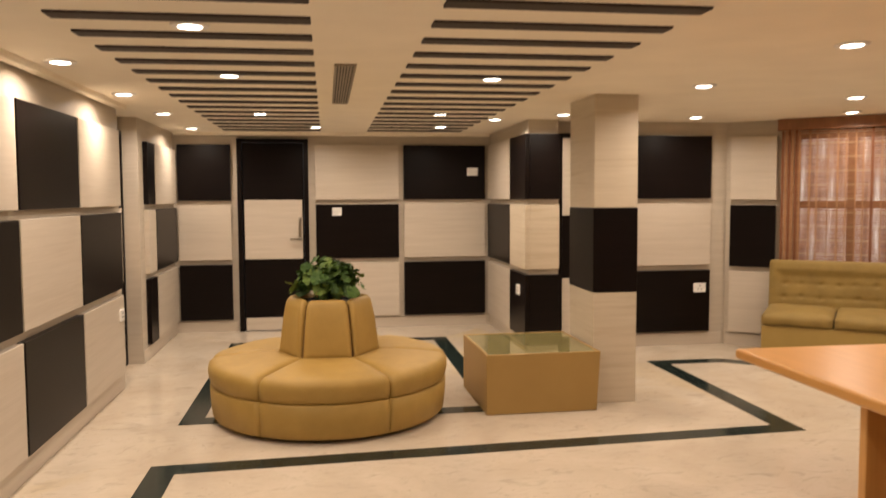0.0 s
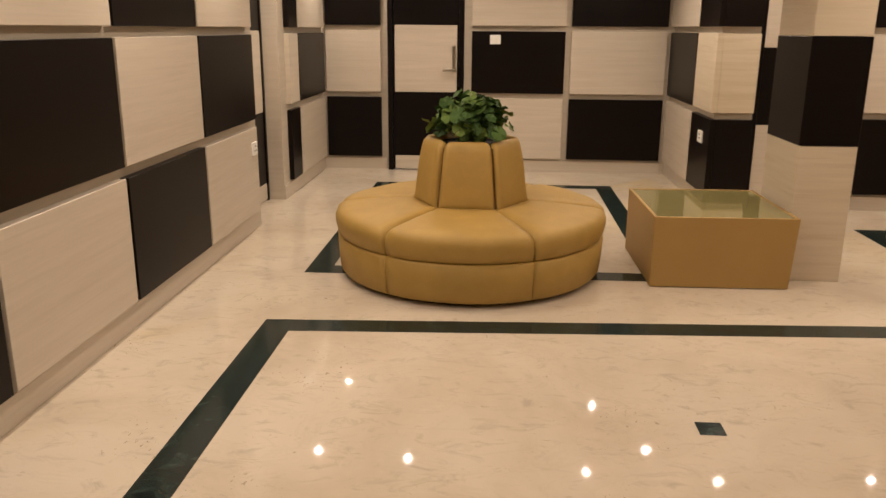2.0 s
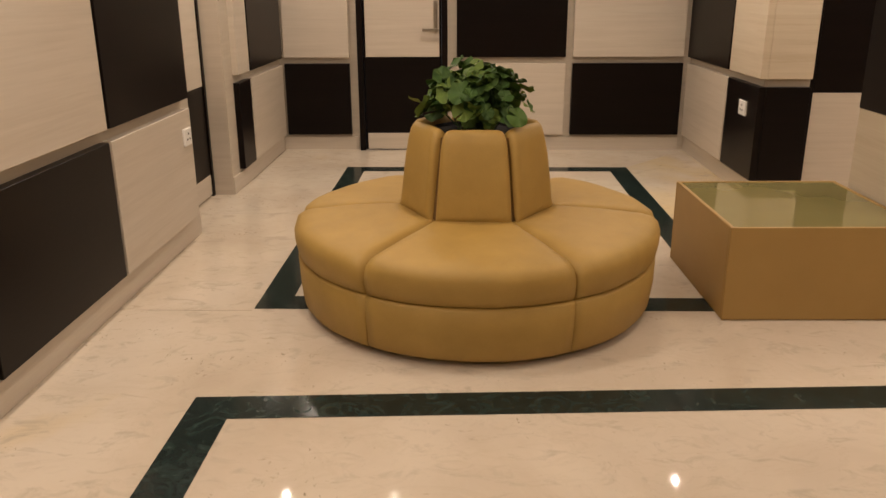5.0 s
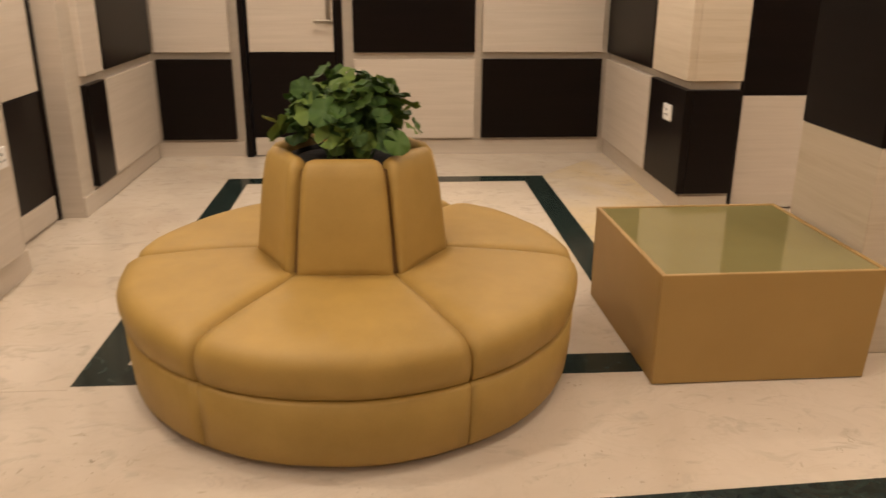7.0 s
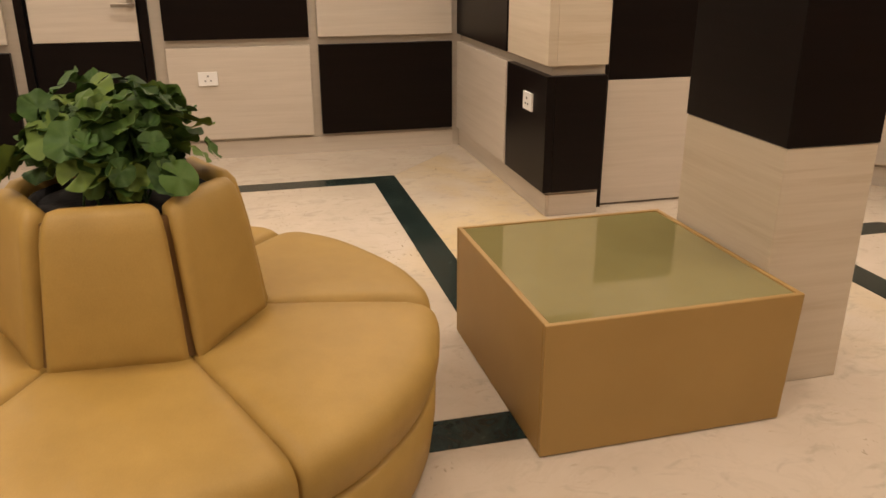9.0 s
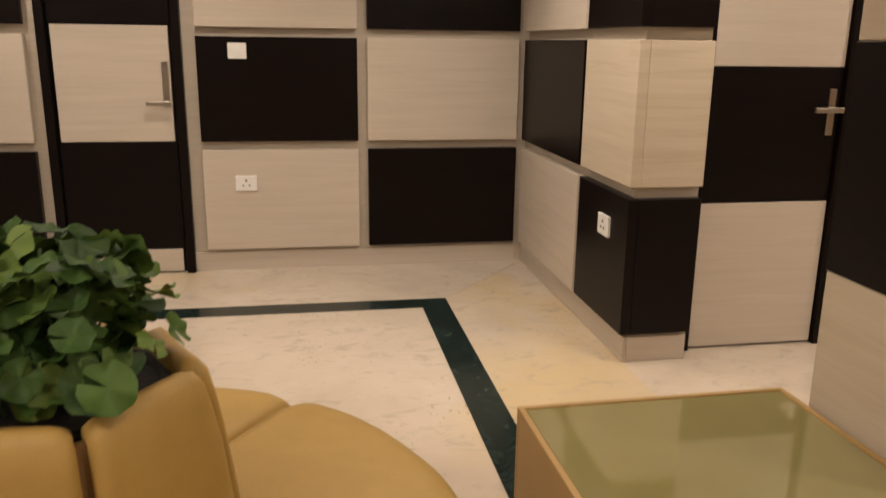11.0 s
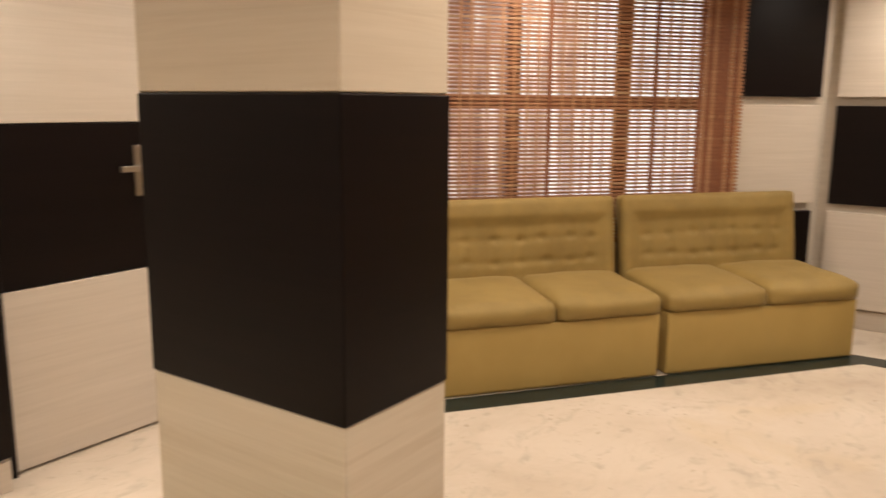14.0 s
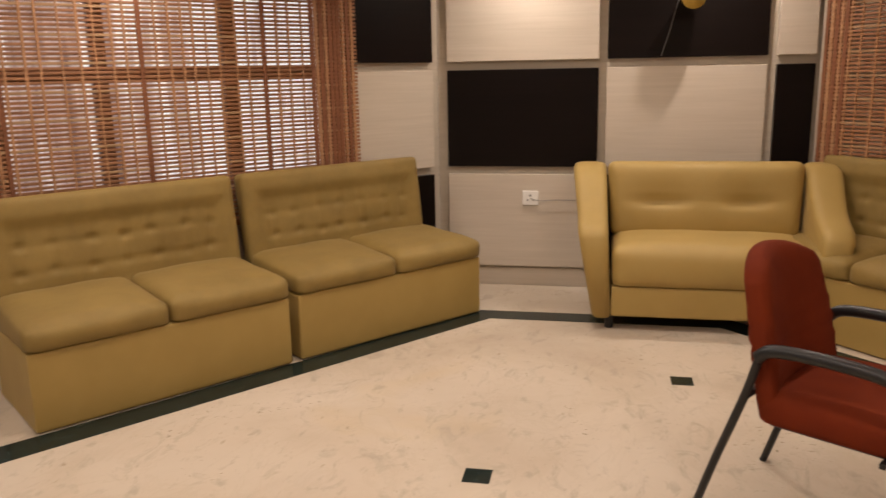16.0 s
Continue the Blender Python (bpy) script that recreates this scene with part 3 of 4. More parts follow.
# ---------- switches and sockets ----------
def wall_plate(name, label, m, w, h, marks):
    ob = thing(name, label, "wall socket" if "socket" in name else "light switch", m)
    plate = part("plate", box(-w / 2, w / 2, -0.012, 0.003, -h / 2, h / 2, 0.003), WHITE, ob)
    for x, z, a, b, mat in marks:
        part("rocker" if mat is WHITE else "socket_hole", box(x - a / 2, x + a / 2, -0.016, -0.0115, z - b / 2, z + b / 2, 0.001, 1), mat, plate)
    return ob


two = [(-0.022, 0, 0.03, 0.05, WHITE), (0.022, 0, 0.03, 0.05, WHITE)]
pins = [(0, 0.018, 0.012, 0.012, SOCKET), (-0.018, -0.012, 0.01, 0.01, SOCKET), (0.018, -0.012, 0.01, 0.01, SOCKET)]
wall_plate("light_switch", "white double light switch on a dark board", pose(0.862, 9.698, 1.325), 0.105, 0.09, two)
wall_plate("light_switch", "white double light switch high on a dark board", pose(2.40, 9.698, 1.768), 0.125, 0.09, two)
wall_plate("wall_socket", "white socket plate on a light board", pose(0.878, 9.698, 0.55), 0.125, 0.09, pins)
wall_plate("wall_socket", "white socket plate on a dark corner board", pose(2.578, 8.20, 0.585, 0, 0, -90), 0.13, 0.095, pins)
wall_plate("wall_socket", "white socket plate on a dark board near the bay", pose(4.39, 8.108, 0.575), 0.125, 0.09, pins)
wall_plate("wall_socket", "white socket plate on a light board by the recess", pose(-0.808, 7.0, 0.60, 0, 0, 90), 0.105, 0.09, pins)
wall_plate("wall_socket", "white socket with a plug beside the small sofa", pose(7.068, 5.53, 0.585, 0, 0, -90), 0.10, 0.09, pins)
cord = link("socket_cable", tube(curve([(7.055, 5.53, 0.582), (7.045, 5.47, 0.570), (7.05, 5.38, 0.575), (7.05, 5.15, 0.575)]), 0.002, 6), SOCKET, smooth=True)
tagged(cord, "thin grey cable running behind the small sofa", "cable")


# ---------- windows and bamboo blinds ----------
def window(name, m, x0, x1, mullions, transom):
    w = thing(name, "wide red-brown wooden window with bright panes", "window", m, kind="structure")
    z0, z1 = 0.72, 2.06
    for a, b in ((x0, x0 + 0.05), (x1 - 0.05, x1)):
        part("window_frame", box(a, b, 0.03, 0.10, z0, z1, 0.003, 1), SILL, w)
    for a, b in ((z0, z0 + 0.05), (z1 - 0.05, z1)):
        part("window_frame", box(x0 + 0.05, x1 - 0.05, 0.03, 0.10, a, b, 0.003, 1), SILL, w)
    edges = [x0 + 0.05]
    for c in mullions:
        part("mullion", box(c - 0.035, c + 0.035, 0.035, 0.095, z0 + 0.05, z1 - 0.05, 0.003, 1), SILL, w)
        edges += [c - 0.035, c + 0.035]
    edges.append(x1 - 0.05)
    for a, b in zip(edges[::2], edges[1::2]):
        part("transom", box(a, b, 0.04, 0.09, transom - 0.03, transom + 0.03, 0.003, 1), SILL, w)
        for c, d in ((z0 + 0.05, transom - 0.03), (transom + 0.03, z1 - 0.05)):
            pane = part("pane", box(a, b, 0.062, 0.068, c, d), PANE, w)
            pane.visible_shadow = False
    return w


PANE, nt, b = nodes_of("clear_glass")
b.inputs["Transmission Weight"].default_value = 1.0
b.inputs["Roughness"].default_value = 0.02
b.inputs["Base Color"].default_value = (0.95, 0.97, 0.96, 1)


def blind(m, length, z0, z1):
    """Reeds hung one under another, held by woven upright tapes, under a wooden pelmet."""
    ob = thing("bamboo_blind", "brown bamboo roll blind, let down before a bright window", "window blind", m, "bamboo blinds")
    step = 0.0215
    meshes = {}
    for k in range(int((z1 - z0) / step)):
        z = z0 + step * (k + 0.5)
        kind = "pale" if k % 6 == 2 else "brown"
        if kind not in meshes:
            o = part("slat", box(0, length, -0.004, 0.004, -0.0069, 0.0069, 0.002, 1), REED_PALE if kind == "pale" else REED, ob)
            meshes[kind] = o
        else:
            o = meshes[kind].copy()
            scene.collection.objects.link(o)
        o.location = (0, random.uniform(-0.0015, 0.0015), z + random.uniform(-0.0012, 0.0012))
    s, k = 0.012, 0
    while s < length - 0.01:
        edge = s < 0.14 or s > length - 0.30
        dark = edge and k % 2 == 0 or k % 9 == 4
        w = random.uniform(0.018, 0.026) if dark else random.uniform(0.007, 0.013) * (1.5 if edge else 1.0)
        part("woven_tape", box(s - w / 2, s + w / 2, -0.0065, 0.0065, z0, z1), TAPE_DARK if dark else TAPE, ob)
        s += random.uniform(0.026, 0.034) if edge else random.uniform(0.055, 0.095)
        k += 1
    part("bottom_rail", box(-0.003, length + 0.003, -0.010, 0.010, z0 - 0.03, z0, 0.003, 1), SILL, ob)
    part("pelmet", box(-0.03, length + 0.03, -0.05, 0.025, z1, CEIL - 0.001, 0.004, 1), SILL, ob)
    return ob


SPLAY = frame_at(4.6737, 8.1446, DIAG)
SPLAY2 = frame_at(7.09, 3.865, -180 - DIAG)
window("window_1", SPLAY, 0.62, 2.39, (1.11, 1.78), 1.395)
window("window_2", SPLAY2, 0.45, 2.30, (1.0, 1.7), 1.395)
blind(SPLAY @ pose(0.513, -0.055, 0), 2.007, 0.62, 2.09)
blind(SPLAY2 @ pose(0.06, -0.05, 0), 1.955, 0.62, 2.09)
for nm, mm, mat in (("backdrop_north", SPLAY, OUTSIDE_NORTH), ("backdrop_south", SPLAY2, OUTSIDE_SOUTH)):
    bd = link(nm, box(-0.4, 3.4, 0.9, 0.92, 0.0, 3.0), mat)
    bd.matrix_world = mm
    tagged(bd, "bright pale outdoors behind the window", "backdrop", kind="structure")

# ---------- round ottoman ----------
POUF = (0.754, 6.240)
pouf = thing("round_ottoman", "round mustard leatherette ottoman with a raised planter back", "ottoman", pose(*POUF, 0, 0, 0, -0.3))


def sector(profile, a0, a1, gap, n=18, edge=0.012, hexed=0.0):
    """A wedge turned from a profile of radius and height, with rounded ends. hexed: how flat its face is between the seams."""
    bm = bmesh.new()
    rings = []
    mid = (a0 + a1) / 2
    profile = [(r * 1.02, z, soft) for r, z, soft in profile]
    for i in range(n + 1):
        t = i / n
        ang = radians(a0 + (a1 - a0) * t)
        ring = []
        inset = edge * (max(0.0, 1 - t * n / 2.2) ** 2 + max(0.0, 1 - (1 - t) * n / 2.2) ** 2)
        for r, z, soft in profile:
            flat = math.cos(radians((a1 - a0) / 2)) / math.cos(ang - radians(mid))
            rr = r * (1 - hexed + hexed * flat) - inset * soft
            side = radians(gap) / 2 * (1 - 2 * t)
            ring.append(bm.verts.new((rr * math.cos(ang + side), rr * math.sin(ang + side), z - inset * soft * (1.0 if soft > 0.5 else 0))))
        rings.append(ring)
    m = len(profile)
    for a, b in zip(rings, rings[1:]):
        for k in range(m):
            bm.faces.new((a[k], b[k], b[(k + 1) % m], a[(k + 1) % m]))
    bm.faces.new(rings[0])
    bm.faces.new(rings[-1][::-1])
    for v in bm.verts:
        away = Vector((v.co.x, v.co.y, 0)).normalized()
        h = noise.noise(v.co * 5.0 + Vector((0, 0, mid))) + 0.5 * noise.noise(v.co * 13.0)
        v.co += away * 0.0035 * h + Vector((0, 0, 0.0025 * h if v.co.z > 0.3 else 0))
        w = min(1, max(0, (math.hypot(v.co.x, v.co.y) - 0.36) / 0.3))
        v.co.x *= 1 + 0.006 * w
        v.co.y = v.co.y * (1 + 0.045 * w) + 0.014 * w
    bmesh.ops.recalc_face_normals(bm, faces=bm.faces[:])
    return bm


SEAT = [(0.29, 0.25, 0), (0.768, 0.25, 0), (0.778, 0.258, 0.3), (0.788, 0.285, 0.5), (0.795, 0.325, 0.7), (0.796, 0.355, 0.9), (0.787, 0.383, 1), (0.765, 0.400, 1), (0.73, 0.410, 1), (0.65, 0.418, 1), (0.54, 0.429, 1), (0.44, 0.436, 1), (0.37, 0.436, 0.6), (0.29, 0.434, 0)]
BASE = [(0.30, 0.030, 0), (0.760, 0.030, 0), (0.771, 0.045, 0.4), (0.780, 0.14, 0.5), (0.784, 0.238, 0.4), (0.774, 0.247, 0), (0.30, 0.247, 0)]
BACK = [(0.25, 0.40, 0), (0.350, 0.40, 0.3), (0.347, 0.46, 0.9), (0.335, 0.57, 1), (0.320, 0.67, 1), (0.307, 0.745, 1), (0.295, 0.785, 1), (0.276, 0.806, 1), (0.250, 0.804, 0.8), (0.236, 0.782, 0.3), (0.232, 0.72, 0), (0.230, 0.60, 0)]
for k in range(6):
    a = 60 * k
    part("base_panel", sector(BASE, a - 2.4, a + 57.6, 0.45, 20, 0.006), LEATHER, pouf, smooth=True)
    part("seat_cushion", sector(SEAT, a - 2.4, a + 57.6, 0.9, 24, 0.016), LEATHER, pouf, smooth=True)
    part("back_cushion", sector(BACK, a - 2.4, a + 57.6, 4.2, 20, 0.018, 1.0), LEATHER, pouf, smooth=True)
part("core", cylinder(0.70, 0.70, 0.03, 0.25, 48), SEAM, pouf)
part("seam_core", merged(cylinder(0.305, 0.285, 0.20, 0.60, 36), cylinder(0.745, 0.73, 0.2475, 0.36, 48)), SEAM, pouf)
part("plinth", cylinder(0.73, 0.73, 0.0, 0.0295, 48), BLACK, pouf)
for k in range(6):
    # a brown strip fills the joint between two back cushions
    bm = box(0.22, 0.30, -0.018, 0.018, 0.0, 1.0)
    for v in bm.verts:
        t = v.co.z
        v.co.z = 0.41 + 0.36 * t
        v.co.x = (0.328 - 0.064 * t) if v.co.x > 0.26 else 0.245
    bmesh.ops.rotate(bm, verts=bm.verts[:], cent=(0, 0, 0), matrix=Matrix.Rotation(radians(60 * k - 2.4), 3, "Z"))
    part("joint_strip", bm, SEAM, pouf)

# ---------- plant in the ottoman's back ----------
plant = thing("potted_plant", "bushy plant with round scalloped green leaves in a black pot", "plant", pose(*POUF, 0.6))
pot_bm = bmesh.new()
outline = [(0.15, 0.0), (0.205, 0.155), (0.219, 0.160), (0.219, 0.172), (0.205, 0.174), (0.195, 0.150), (0.14, 0.10)]
rings = []
for k in range(32):
    a = 2 * math.pi * k / 32
    rings.append([pot_bm.verts.new((r * math.cos(a), r * math.sin(a), z)) for r, z in outline])
for k in range(32):
    a, b = rings[k], rings[(k + 1) % 32]
    for i in range(len(outline) - 1):
        pot_bm.faces.new((a[i], b[i], b[i + 1], a[i + 1]))
pot_bm.faces.new([r[0] for r in rings][::-1])
pot = part("pot", pot_bm, SOIL, plant, "black plastic pot", smooth=True)
part("soil", cylinder(0.16, 0.196, 0.11, 0.160, 32), SOIL, plant)


def leaf_mesh(size, cup, ruffle):
    """A round, scalloped leaf with a notch at its stalk, raised ribs and a wavy rim."""
    bm = bmesh.new()
    n = 29
    mid = bm.verts.new((0, size * 0.10, -cup * size * 0.5))
    loops = []
    for share in (0.36, 0.72, 1.0):
        loop = []
        for k in range(n):
            a = radians(-80 + 340 * k / (n - 1))
            rib = math.cos(7 * (a - math.pi / 2))
            lobes = 1 + (0.028 * rib - 0.022 * math.cos(21 * a)) * share**3
            r = size * share * lobes
            z = cup * size * (0.95 * share**1.6 - 0.5) + 0.045 * size * rib * share + ruffle * size * share**2 * math.sin(5 * a + 7 * cup)
            loop.append(bm.verts.new((r * math.cos(a), r * math.sin(a) + size * 0.10, z)))
        loops.append(loop)
    for k in range(n - 1):
        bm.faces.new((mid, loops[0][k], loops[0][k + 1]))
        for lo, hi in zip(loops, loops[1:]):
            bm.faces.new((lo[k], hi[k], hi[k + 1], lo[k + 1]))
    me = bpy.data.meshes.new("leaf")
    bm.to_mesh(me)
    bm.free()
    me.materials.append(LEAF)
    for p in me.polygons:
        p.use_smooth = True
    return me


rng = random.Random(11)
kinds = [leaf_mesh(*k) for k in ((0.036, 0.22, 0.10), (0.043, 0.12, 0.13), (0.029, 0.40, 0.10), (0.048, 0.20, 0.15), (0.040, -0.20, 0.12))]
SHOOTS = 46
for shoot in range(SHOOTS):
    # each shoot leaves the pot's middle and carries a close tuft of leaves at its end
    az = 2.399963 * shoot + rng.uniform(-0.3, 0.3)
    lift = 1 - 1.12 * (shoot + 0.5) / SHOOTS
    reach = 0.19 * math.sqrt(1 - abs(lift) ** 2.8) * rng.uniform(0.80, 1.15)
    tip = Vector((reach * math.cos(az) - 0.010, reach * math.sin(az), 0.272 + 0.165 * lift * rng.uniform(0.78, 1.18)))
    foot = Vector((rng.uniform(-0.09, 0.09), rng.uniform(-0.09, 0.09), 0.158))
    outward = (tip - Vector((0, 0, 0.20))).normalized()
    part("stem", tube(curve([foot, foot.lerp(tip, 0.45) + Vector((0, 0, 0.02)), tip - outward * 0.03], 4), 0.003, 6), STALK, plant, smooth=True)
    for k in range(rng.randrange(3, 7)):
        p = tip + Vector((rng.gauss(0, 0.030), rng.gauss(0, 0.030), rng.gauss(0, 0.022))) + outward * rng.uniform(-0.05, 0.02)
        p.z = max(p.z, 0.185 + 0.35 * max(0.0, math.hypot(p.x, p.y) - 0.06))
        droop = max(0.0, 0.33 - p.z) * 3.0
        face = (outward * (0.7 + droop) + Vector((rng.uniform(-0.9, 0.9), rng.uniform(-0.9, 0.9), rng.uniform(-0.1, 0.9)))).normalized()
        q = face.to_track_quat("Z", "Y")
        o = new("leaf", kinds[rng.randrange(len(kinds))])
        o.parent = plant
        o.matrix_local = Matrix.LocRotScale(p, q @ Euler((rng.uniform(-0.25, 0.25), rng.uniform(-0.25, 0.25), rng.uniform(0, 6.28))).to_quaternion(), [rng.uniform(0.8, 1.3)] * 3)
# a few leaves hang out over the rim
for hx, hy, turn in ((0.236, 0.02, 80), (-0.228, -0.06, 255)):
    hang = new("leaf", kinds[0])
    hang.parent = plant
    hang.matrix_local = Matrix.LocRotScale(Vector((hx, hy, 0.262)), Euler((radians(62), 0, radians(turn))).to_quaternion(), [0.95] * 3)

# ---------- box table with a glass top ----------
table = thing("coffee_table", "tan covered box coffee table with a green glass top", "coffee table", pose(1.803, 5.92, 0, 0, 0, 1.0))
TW, TD, TH = 0.806, 0.845, 0.415
part("side_panel", box(0, TW, 0, 0.018, 0.004, TH, 0.004, 2), BOX_TAN, table)
part("side_panel", box(0, TW, TD - 0.018, TD, 0.004, TH, 0.004, 2), BOX_TAN, table)
part("side_panel", box(0, 0.018, 0.0182, TD - 0.0182, 0.004, TH, 0.004, 2), BOX_TAN, table)
part("side_panel", box(TW - 0.018, TW, 0.0182, TD - 0.0182, 0.004, TH, 0.004, 2), BOX_TAN, table)
part("bottom_board", box(0.031, TW - 0.031, 0.031, TD - 0.031, 0.0, 0.02), BOX_TAN, table)
part("glass_top", box(0.0185, TW - 0.0185, 0.0185, TD - 0.0185, TH - 0.014, TH - 0.004, 0.002, 1), GLASS, table, "green-tinted glass sheet let into the rim")

for o in table.children:
    if o.name.startswith(("side_panel", "bottom_board")):
        for v in o.data.vertices:
            if v.co.x > TW - 0.04 and o.name.startswith("bottom_board"):
                v.co.x -= 0.03
            elif v.co.x > TW - 0.04:
                v.co.x -= 0.026 * (1 - v.co.z / TH)


# ---------- sofas ----------
def armless_sofa(m, length, inset=0.0):
    """Local x along the wall, y towards the wall, z up; the front is at y = 0. inset: how far the back stops short of the seat's end."""
    s = thing("armless_sofa", "armless olive-tan two-seat sofa with buttoned back against the window", "sofa", m, "armless sofas")
    depth = 0.585
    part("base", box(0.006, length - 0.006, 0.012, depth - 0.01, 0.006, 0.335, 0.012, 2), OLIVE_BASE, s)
    part("plinth", box(0.02, length - 0.02, 0.03, depth - 0.03, 0.0, 0.006), BLACK, s)
    half = length / 2
    for k in range(2):
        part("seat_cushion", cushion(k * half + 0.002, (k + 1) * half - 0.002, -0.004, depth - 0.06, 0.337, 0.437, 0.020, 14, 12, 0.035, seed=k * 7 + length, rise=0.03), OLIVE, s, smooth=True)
    dents = []
    for i in range(7):
        for r in (0.30, 0.55):
            a, b = (i + 1.0) / 8.0 + random.uniform(-0.016, 0.016), r + random.uniform(-0.018, 0.018)
            dents.append((a, b, 0.022, 0.016, random.uniform(0.009, 0.018)))
            dents.append((a, b + 0.07, 0.010, 0.045, random.uniform(0.004, 0.009)))
            dents.append((a, b - 0.06, 0.010, 0.035, random.uniform(0.001, 0.004)))
    dents += [(0.5, 0.30, 0.42 * length, 0.016, 0.005), (0.5, 0.55, 0.42 * length, 0.016, 0.003)]
    bm = cushion(0, length - inset, 0, 0.49, 0, 0.10, 0.016, 64, 36, 0.03, dents, 3 + length, 0, (0.07, 0.93, 0.08, 0.76, 0.020))
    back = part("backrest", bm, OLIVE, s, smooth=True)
    back.matrix_local = pose(0, depth - 0.02, 0.386, 82, 0, 0)
    return s


armless_sofa(pose(4.540, 7.236, 0, 0, 0, -37.6), 1.172)
armless_sofa(pose(5.505, 6.499, 0, 0, 0, -38.6), 1.20, 0.035)
armless_sofa(SPLAY2 @ pose(0.16, -0.66, 0), 1.165)

love = thing("small_sofa", "tan two-seat sofa with sloping padded arms against the wall", "sofa", pose(6.20, 5.118, 0, 0, 0, -90.0))
W, D = 1.21, 0.72
part("base", box(0.098, W - 0.098, 0.012, D - 0.02, 0.08, 0.245, 0.014, 2), OLIVE_BASE, love)
part("seat_cushion", cushion(0.098, W - 0.098, 0.0, D - 0.14, 0.247, 0.455, 0.028, 24, 12, 0.05, seed=5), OLIVE_BASE, love, smooth=True)
dd = [(0.28, 0.47, 0.12, 0.018, 0.046), (0.72, 0.47, 0.12, 0.018, 0.046), (0.28, 0.55, 0.16, 0.06, 0.012), (0.72, 0.55, 0.16, 0.06, 0.012)]
lb = part("backrest", cushion(0.092, W - 0.092, 0, 0.44, 0, 0.15, 0.03, 36, 18, 0.05, dd, 9), OLIVE_BASE, love, smooth=True)
for v in lb.data.vertices:
    v.co.x = W / 2 + (v.co.x - W / 2) * (1 + 0.055 * v.co.y / 0.44)
lb.matrix_local = pose(0, D - 0.135, 0.405, 80, 0, 0)


def arm_mesh(x0, x1, lean):
    """A padded arm whose top falls from the back to the front."""
    bm = bmesh.new()
    side = [(0.0, 0.075), (0.0, 0.44), (0.004, 0.52), (0.03, 0.565), (0.08, 0.59), (0.14, 0.61), (0.22, 0.65), (0.32, 0.73), (0.42, 0.82), (0.50, 0.86), (0.57, 0.865), (0.595, 0.85), (0.60, 0.80), (0.60, 0.075)]
    side = [(y * 1.2, z * 0.97) for y, z in side]
    a = [bm.verts.new((x0, y, z)) for y, z in side]
    b = [bm.verts.new((x1, y, z)) for y, z in side]
    bm.faces.new(a)
    bm.faces.new(b[::-1])
    for i in range(len(side)):
        j = (i + 1) % len(side)
        bm.faces.new((a[i], b[i], b[j], a[j]))
    bmesh.ops.recalc_face_normals(bm, faces=bm.faces[:])
    edges = [e for e in bm.edges if abs(e.verts[0].co.x - e.verts[1].co.x) < 1e-6]
    bmesh.ops.bevel(bm, geom=edges, offset=0.028, segments=3, profile=0.5, affect="EDGES")
    for v in bm.verts:
        outer = (x1 - v.co.x if lean < 0 else v.co.x - x0) / (x1 - x0)
        v.co.x += lean * (0.30 + 0.70 * outer) * (v.co.z - 0.075) / 0.72
    return bm


part("arm", arm_mesh(0.0, 0.099, -0.13), OLIVE_BASE, love, smooth=True)
part("arm", arm_mesh(W - 0.099, W, 0.13), OLIVE_BASE, love, smooth=True)
for x in (0.09, W - 0.09):
    for y in (0.08, D - 0.07):
        f = part("foot", cylinder(0.022, 0.028, 0.0, 0.078, 14), BLACK, love)
        f.location = (x, y, 0)

# ---------- desk ----------
desk = thing("desk", "orange-brown wooden desk with a rounded overhanging top", "desk", pose(2.62, 2.55, 0))
part("desktop", box(0, 1.05, 0, 1.58, 0.728, 0.775, 0.016, 3), ORANGE, desk)
part("leg_panel", box(0.07, 0.96, 0.75, 0.79, 0.0, 0.7275, 0.003, 1), ORANGE, desk)
part("leg_panel", box(0.09, 0.96, 0.06, 0.10, 0.0, 0.7275, 0.003, 1), ORANGE, desk)
part("modesty_panel", box(0.50, 0.53, 0.1005, 0.7495, 0.25, 0.7275, 0.003, 1), ORANGE, desk)

# ---------- chair ----------
chair = thing("office_chair", "rust-red fabric visitor chair with black tube arms and legs", "chair", pose(4.362, 4.302, 0, 0, 0, -34))
part("seat", cushion(-0.245, 0.245, -0.25, 0.23, 0.371, 0.462, 0.02, 16, 16, 0.045, seed=2), RED, chair, smooth=True)
dents = [(0.5, 0.28 + 0.07 * k, 0.10, 0.10, 0.004) for k in range(3)]
bm = cushion(-0.24, 0.24, 0, 0.47, 0, 0.065, 0.02, 18, 24, 0.03, dents, 4)
for v in bm.verts:
    t = v.co.y / 0.47
    v.co.x *= 1 - 0.22 * max(0, t - 0.45) ** 1.5 / 0.55**1.5 * 1.0
    v.co.z += 0.05 * (v.co.x / 0.225) ** 2
    if t > 0.8:
        v.co.y -= 0.09 * (v.co.x / 0.225) ** 2 * (t - 0.8) / 0.2
    if t < 0.75:
        v.co.z += 0.0045 * math.sin(v.co.y * 105) * max(0, 1 - abs(t - 0.42) * 3.2)
back = part("backrest", bm, RED, chair, smooth=True)
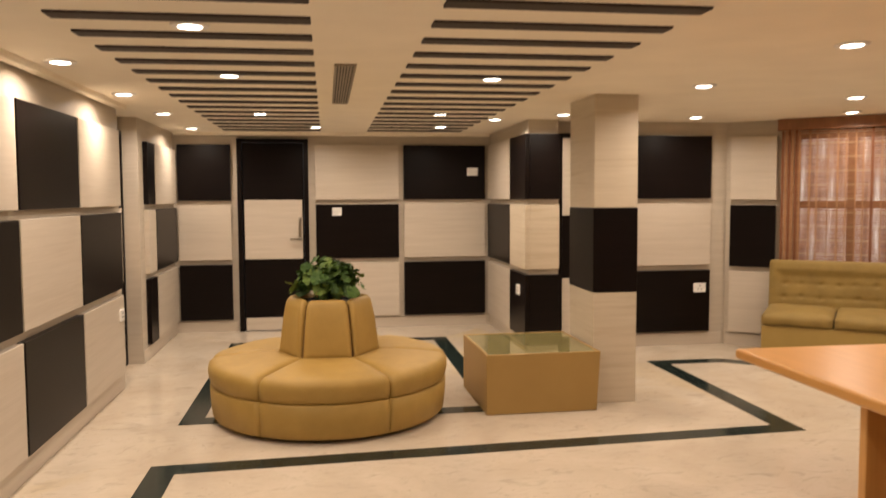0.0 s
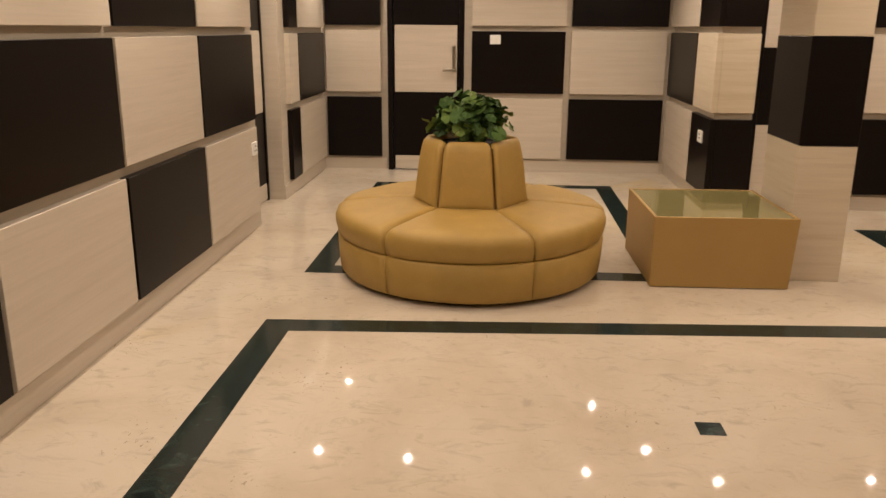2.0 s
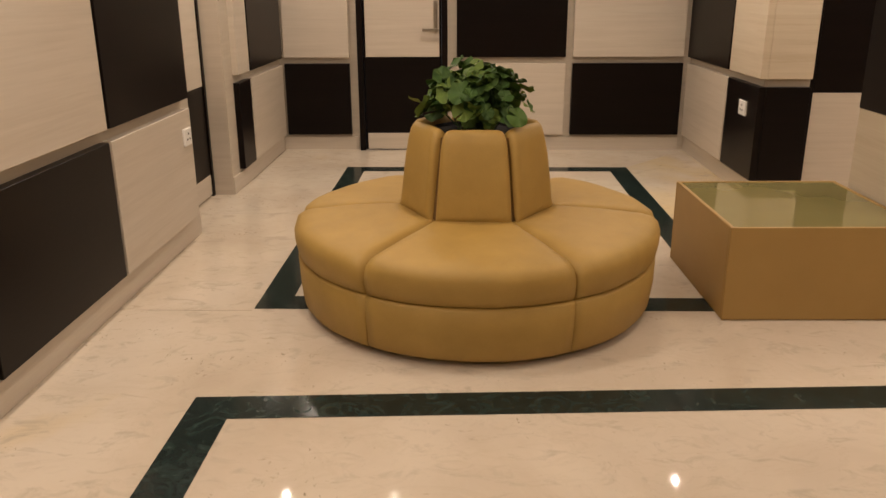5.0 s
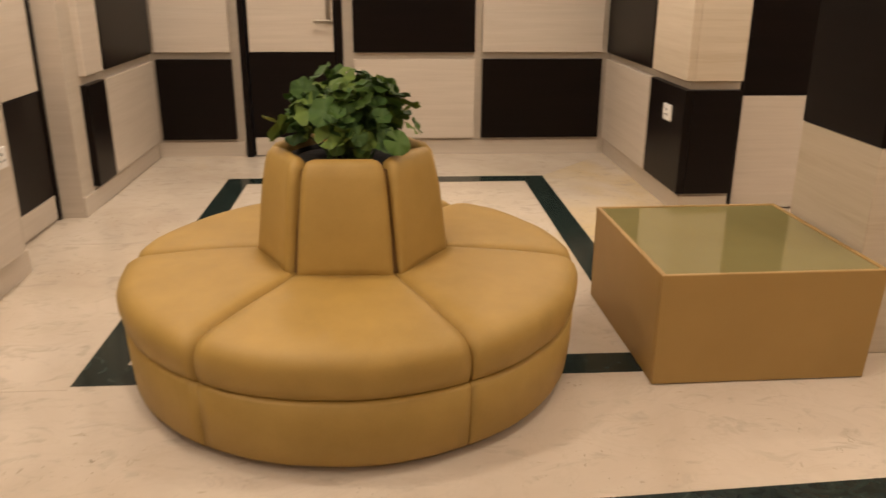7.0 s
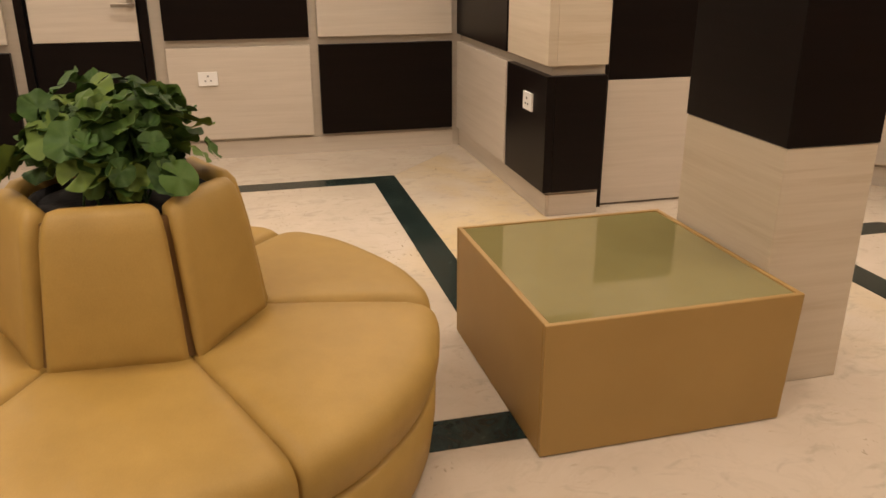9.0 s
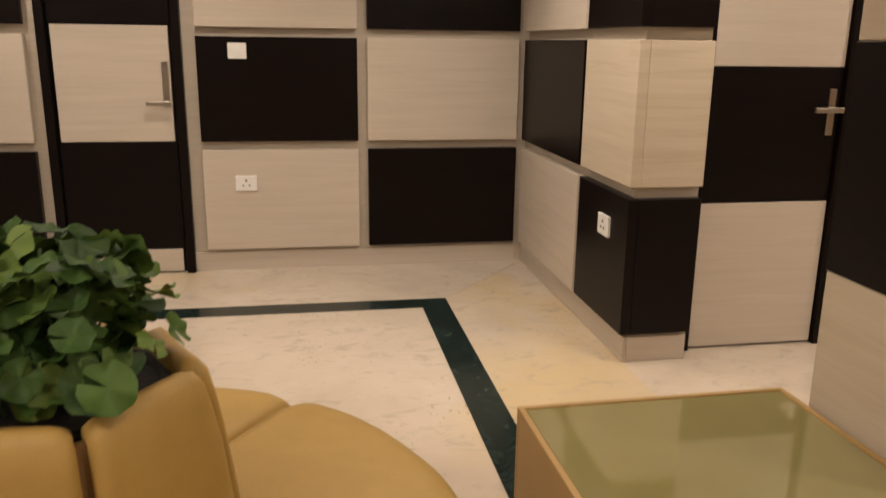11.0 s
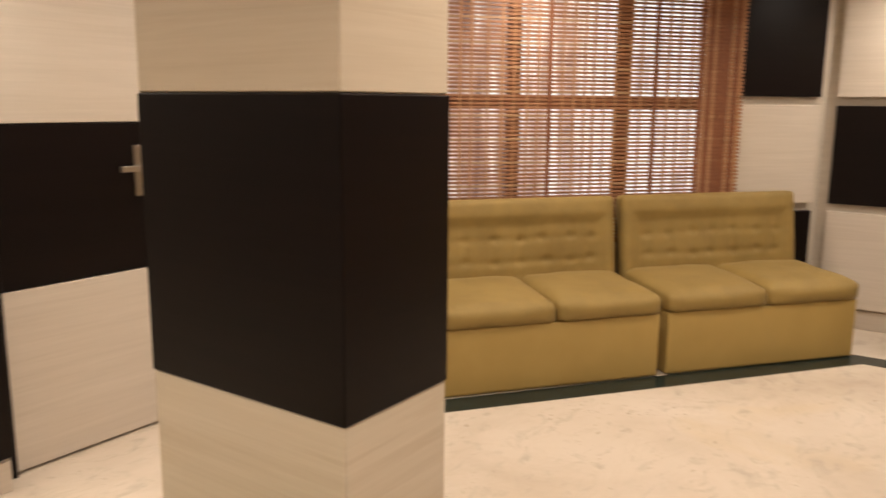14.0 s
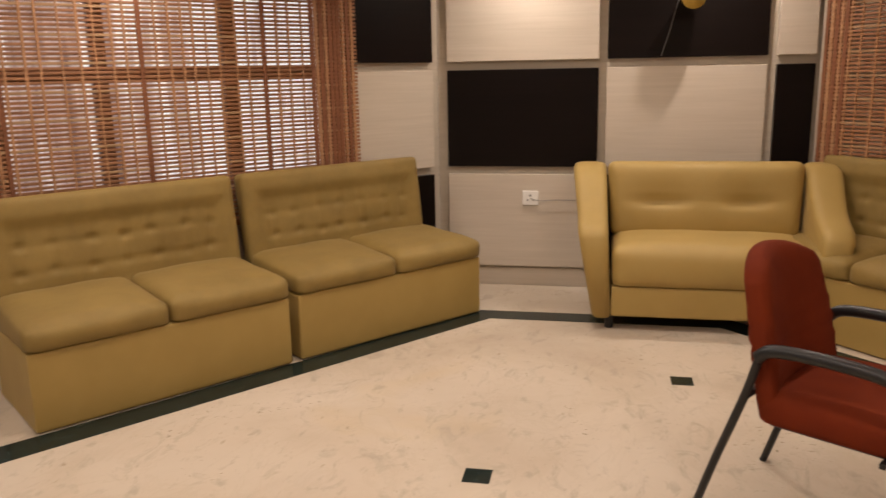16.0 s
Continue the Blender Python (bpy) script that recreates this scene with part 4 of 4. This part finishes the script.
back.matrix_local = pose(0, 0.275, 0.385, 80, 0, 0)
part("back_shell", box(-0.10, 0.10, 0.03, 0.33, -0.008, 0.004, 0.004, 2), BLACK, chair).matrix_local = pose(0, 0.275, 0.40, 80, 0, 0)
for s in (-1, 1):
    x = 0.262 * s
    part("leg", tube(curve([(x, 0.40, 0.0), (x, 0.33, 0.22), (x, 0.25, 0.45), (x, 0.215, 0.575)]), 0.0125), BLACK, chair, smooth=True)
    part("leg", tube(curve([(x, -0.31, 0.0), (x, -0.27, 0.22), (x, -0.22, 0.45), (x, -0.20, 0.54)]), 0.0125), BLACK, chair, smooth=True)
    part("armrest", tube(curve([(x, 0.222, 0.572), (x, 0.17, 0.603), (x, 0.0, 0.607), (x, -0.13, 0.591), (x, -0.20, 0.54)]), 0.019), BLACK, chair, smooth=True)
    part("seat_bar", box(min(x, x - 0.06 * s), max(x, x - 0.09 * s), -0.13, -0.115, 0.353, 0.368), BLACK, chair)
    part("back_bar", box(min(x, x - 0.10 * s), max(x, x - 0.10 * s), 0.238, 0.252, 0.445, 0.462), BLACK, chair)
part("seat_pan", box(-0.20, 0.20, -0.20, 0.20, 0.352, 0.37, 0.004, 1), BLACK, chair)

# ---------- wall fan, low part in view ----------
fan = thing("wall_fan", "yellow plastic wall fan with a hanging cord", "fan", pose(7.068, 4.60, 1.83, 0, 0, -90))
part("wall_bracket", box(-0.05, 0.05, -0.03, 0.0, -0.05, 0.16, 0.01, 2), YELLOW, fan)
arm = tube(curve([(0, -0.03, 0.05), (0, -0.07, 0.02), (0, -0.11, -0.03)]), 0.02)
part("arm", arm, YELLOW, fan, smooth=True)
motor = cylinder(0.055, 0.07, 0, 0.14, 24, 0.02)
part("motor", motor, YELLOW, fan, smooth=True).matrix_local = pose(0, -0.06, -0.062, 90, 0, 0)
part("cord", tube(curve([(-0.055, -0.02, -0.03), (-0.08, -0.015, -0.10), (-0.115, -0.012, -0.24), (-0.157, -0.006, -0.382)]), 0.0025, 6), SOCKET, fan, smooth=True)
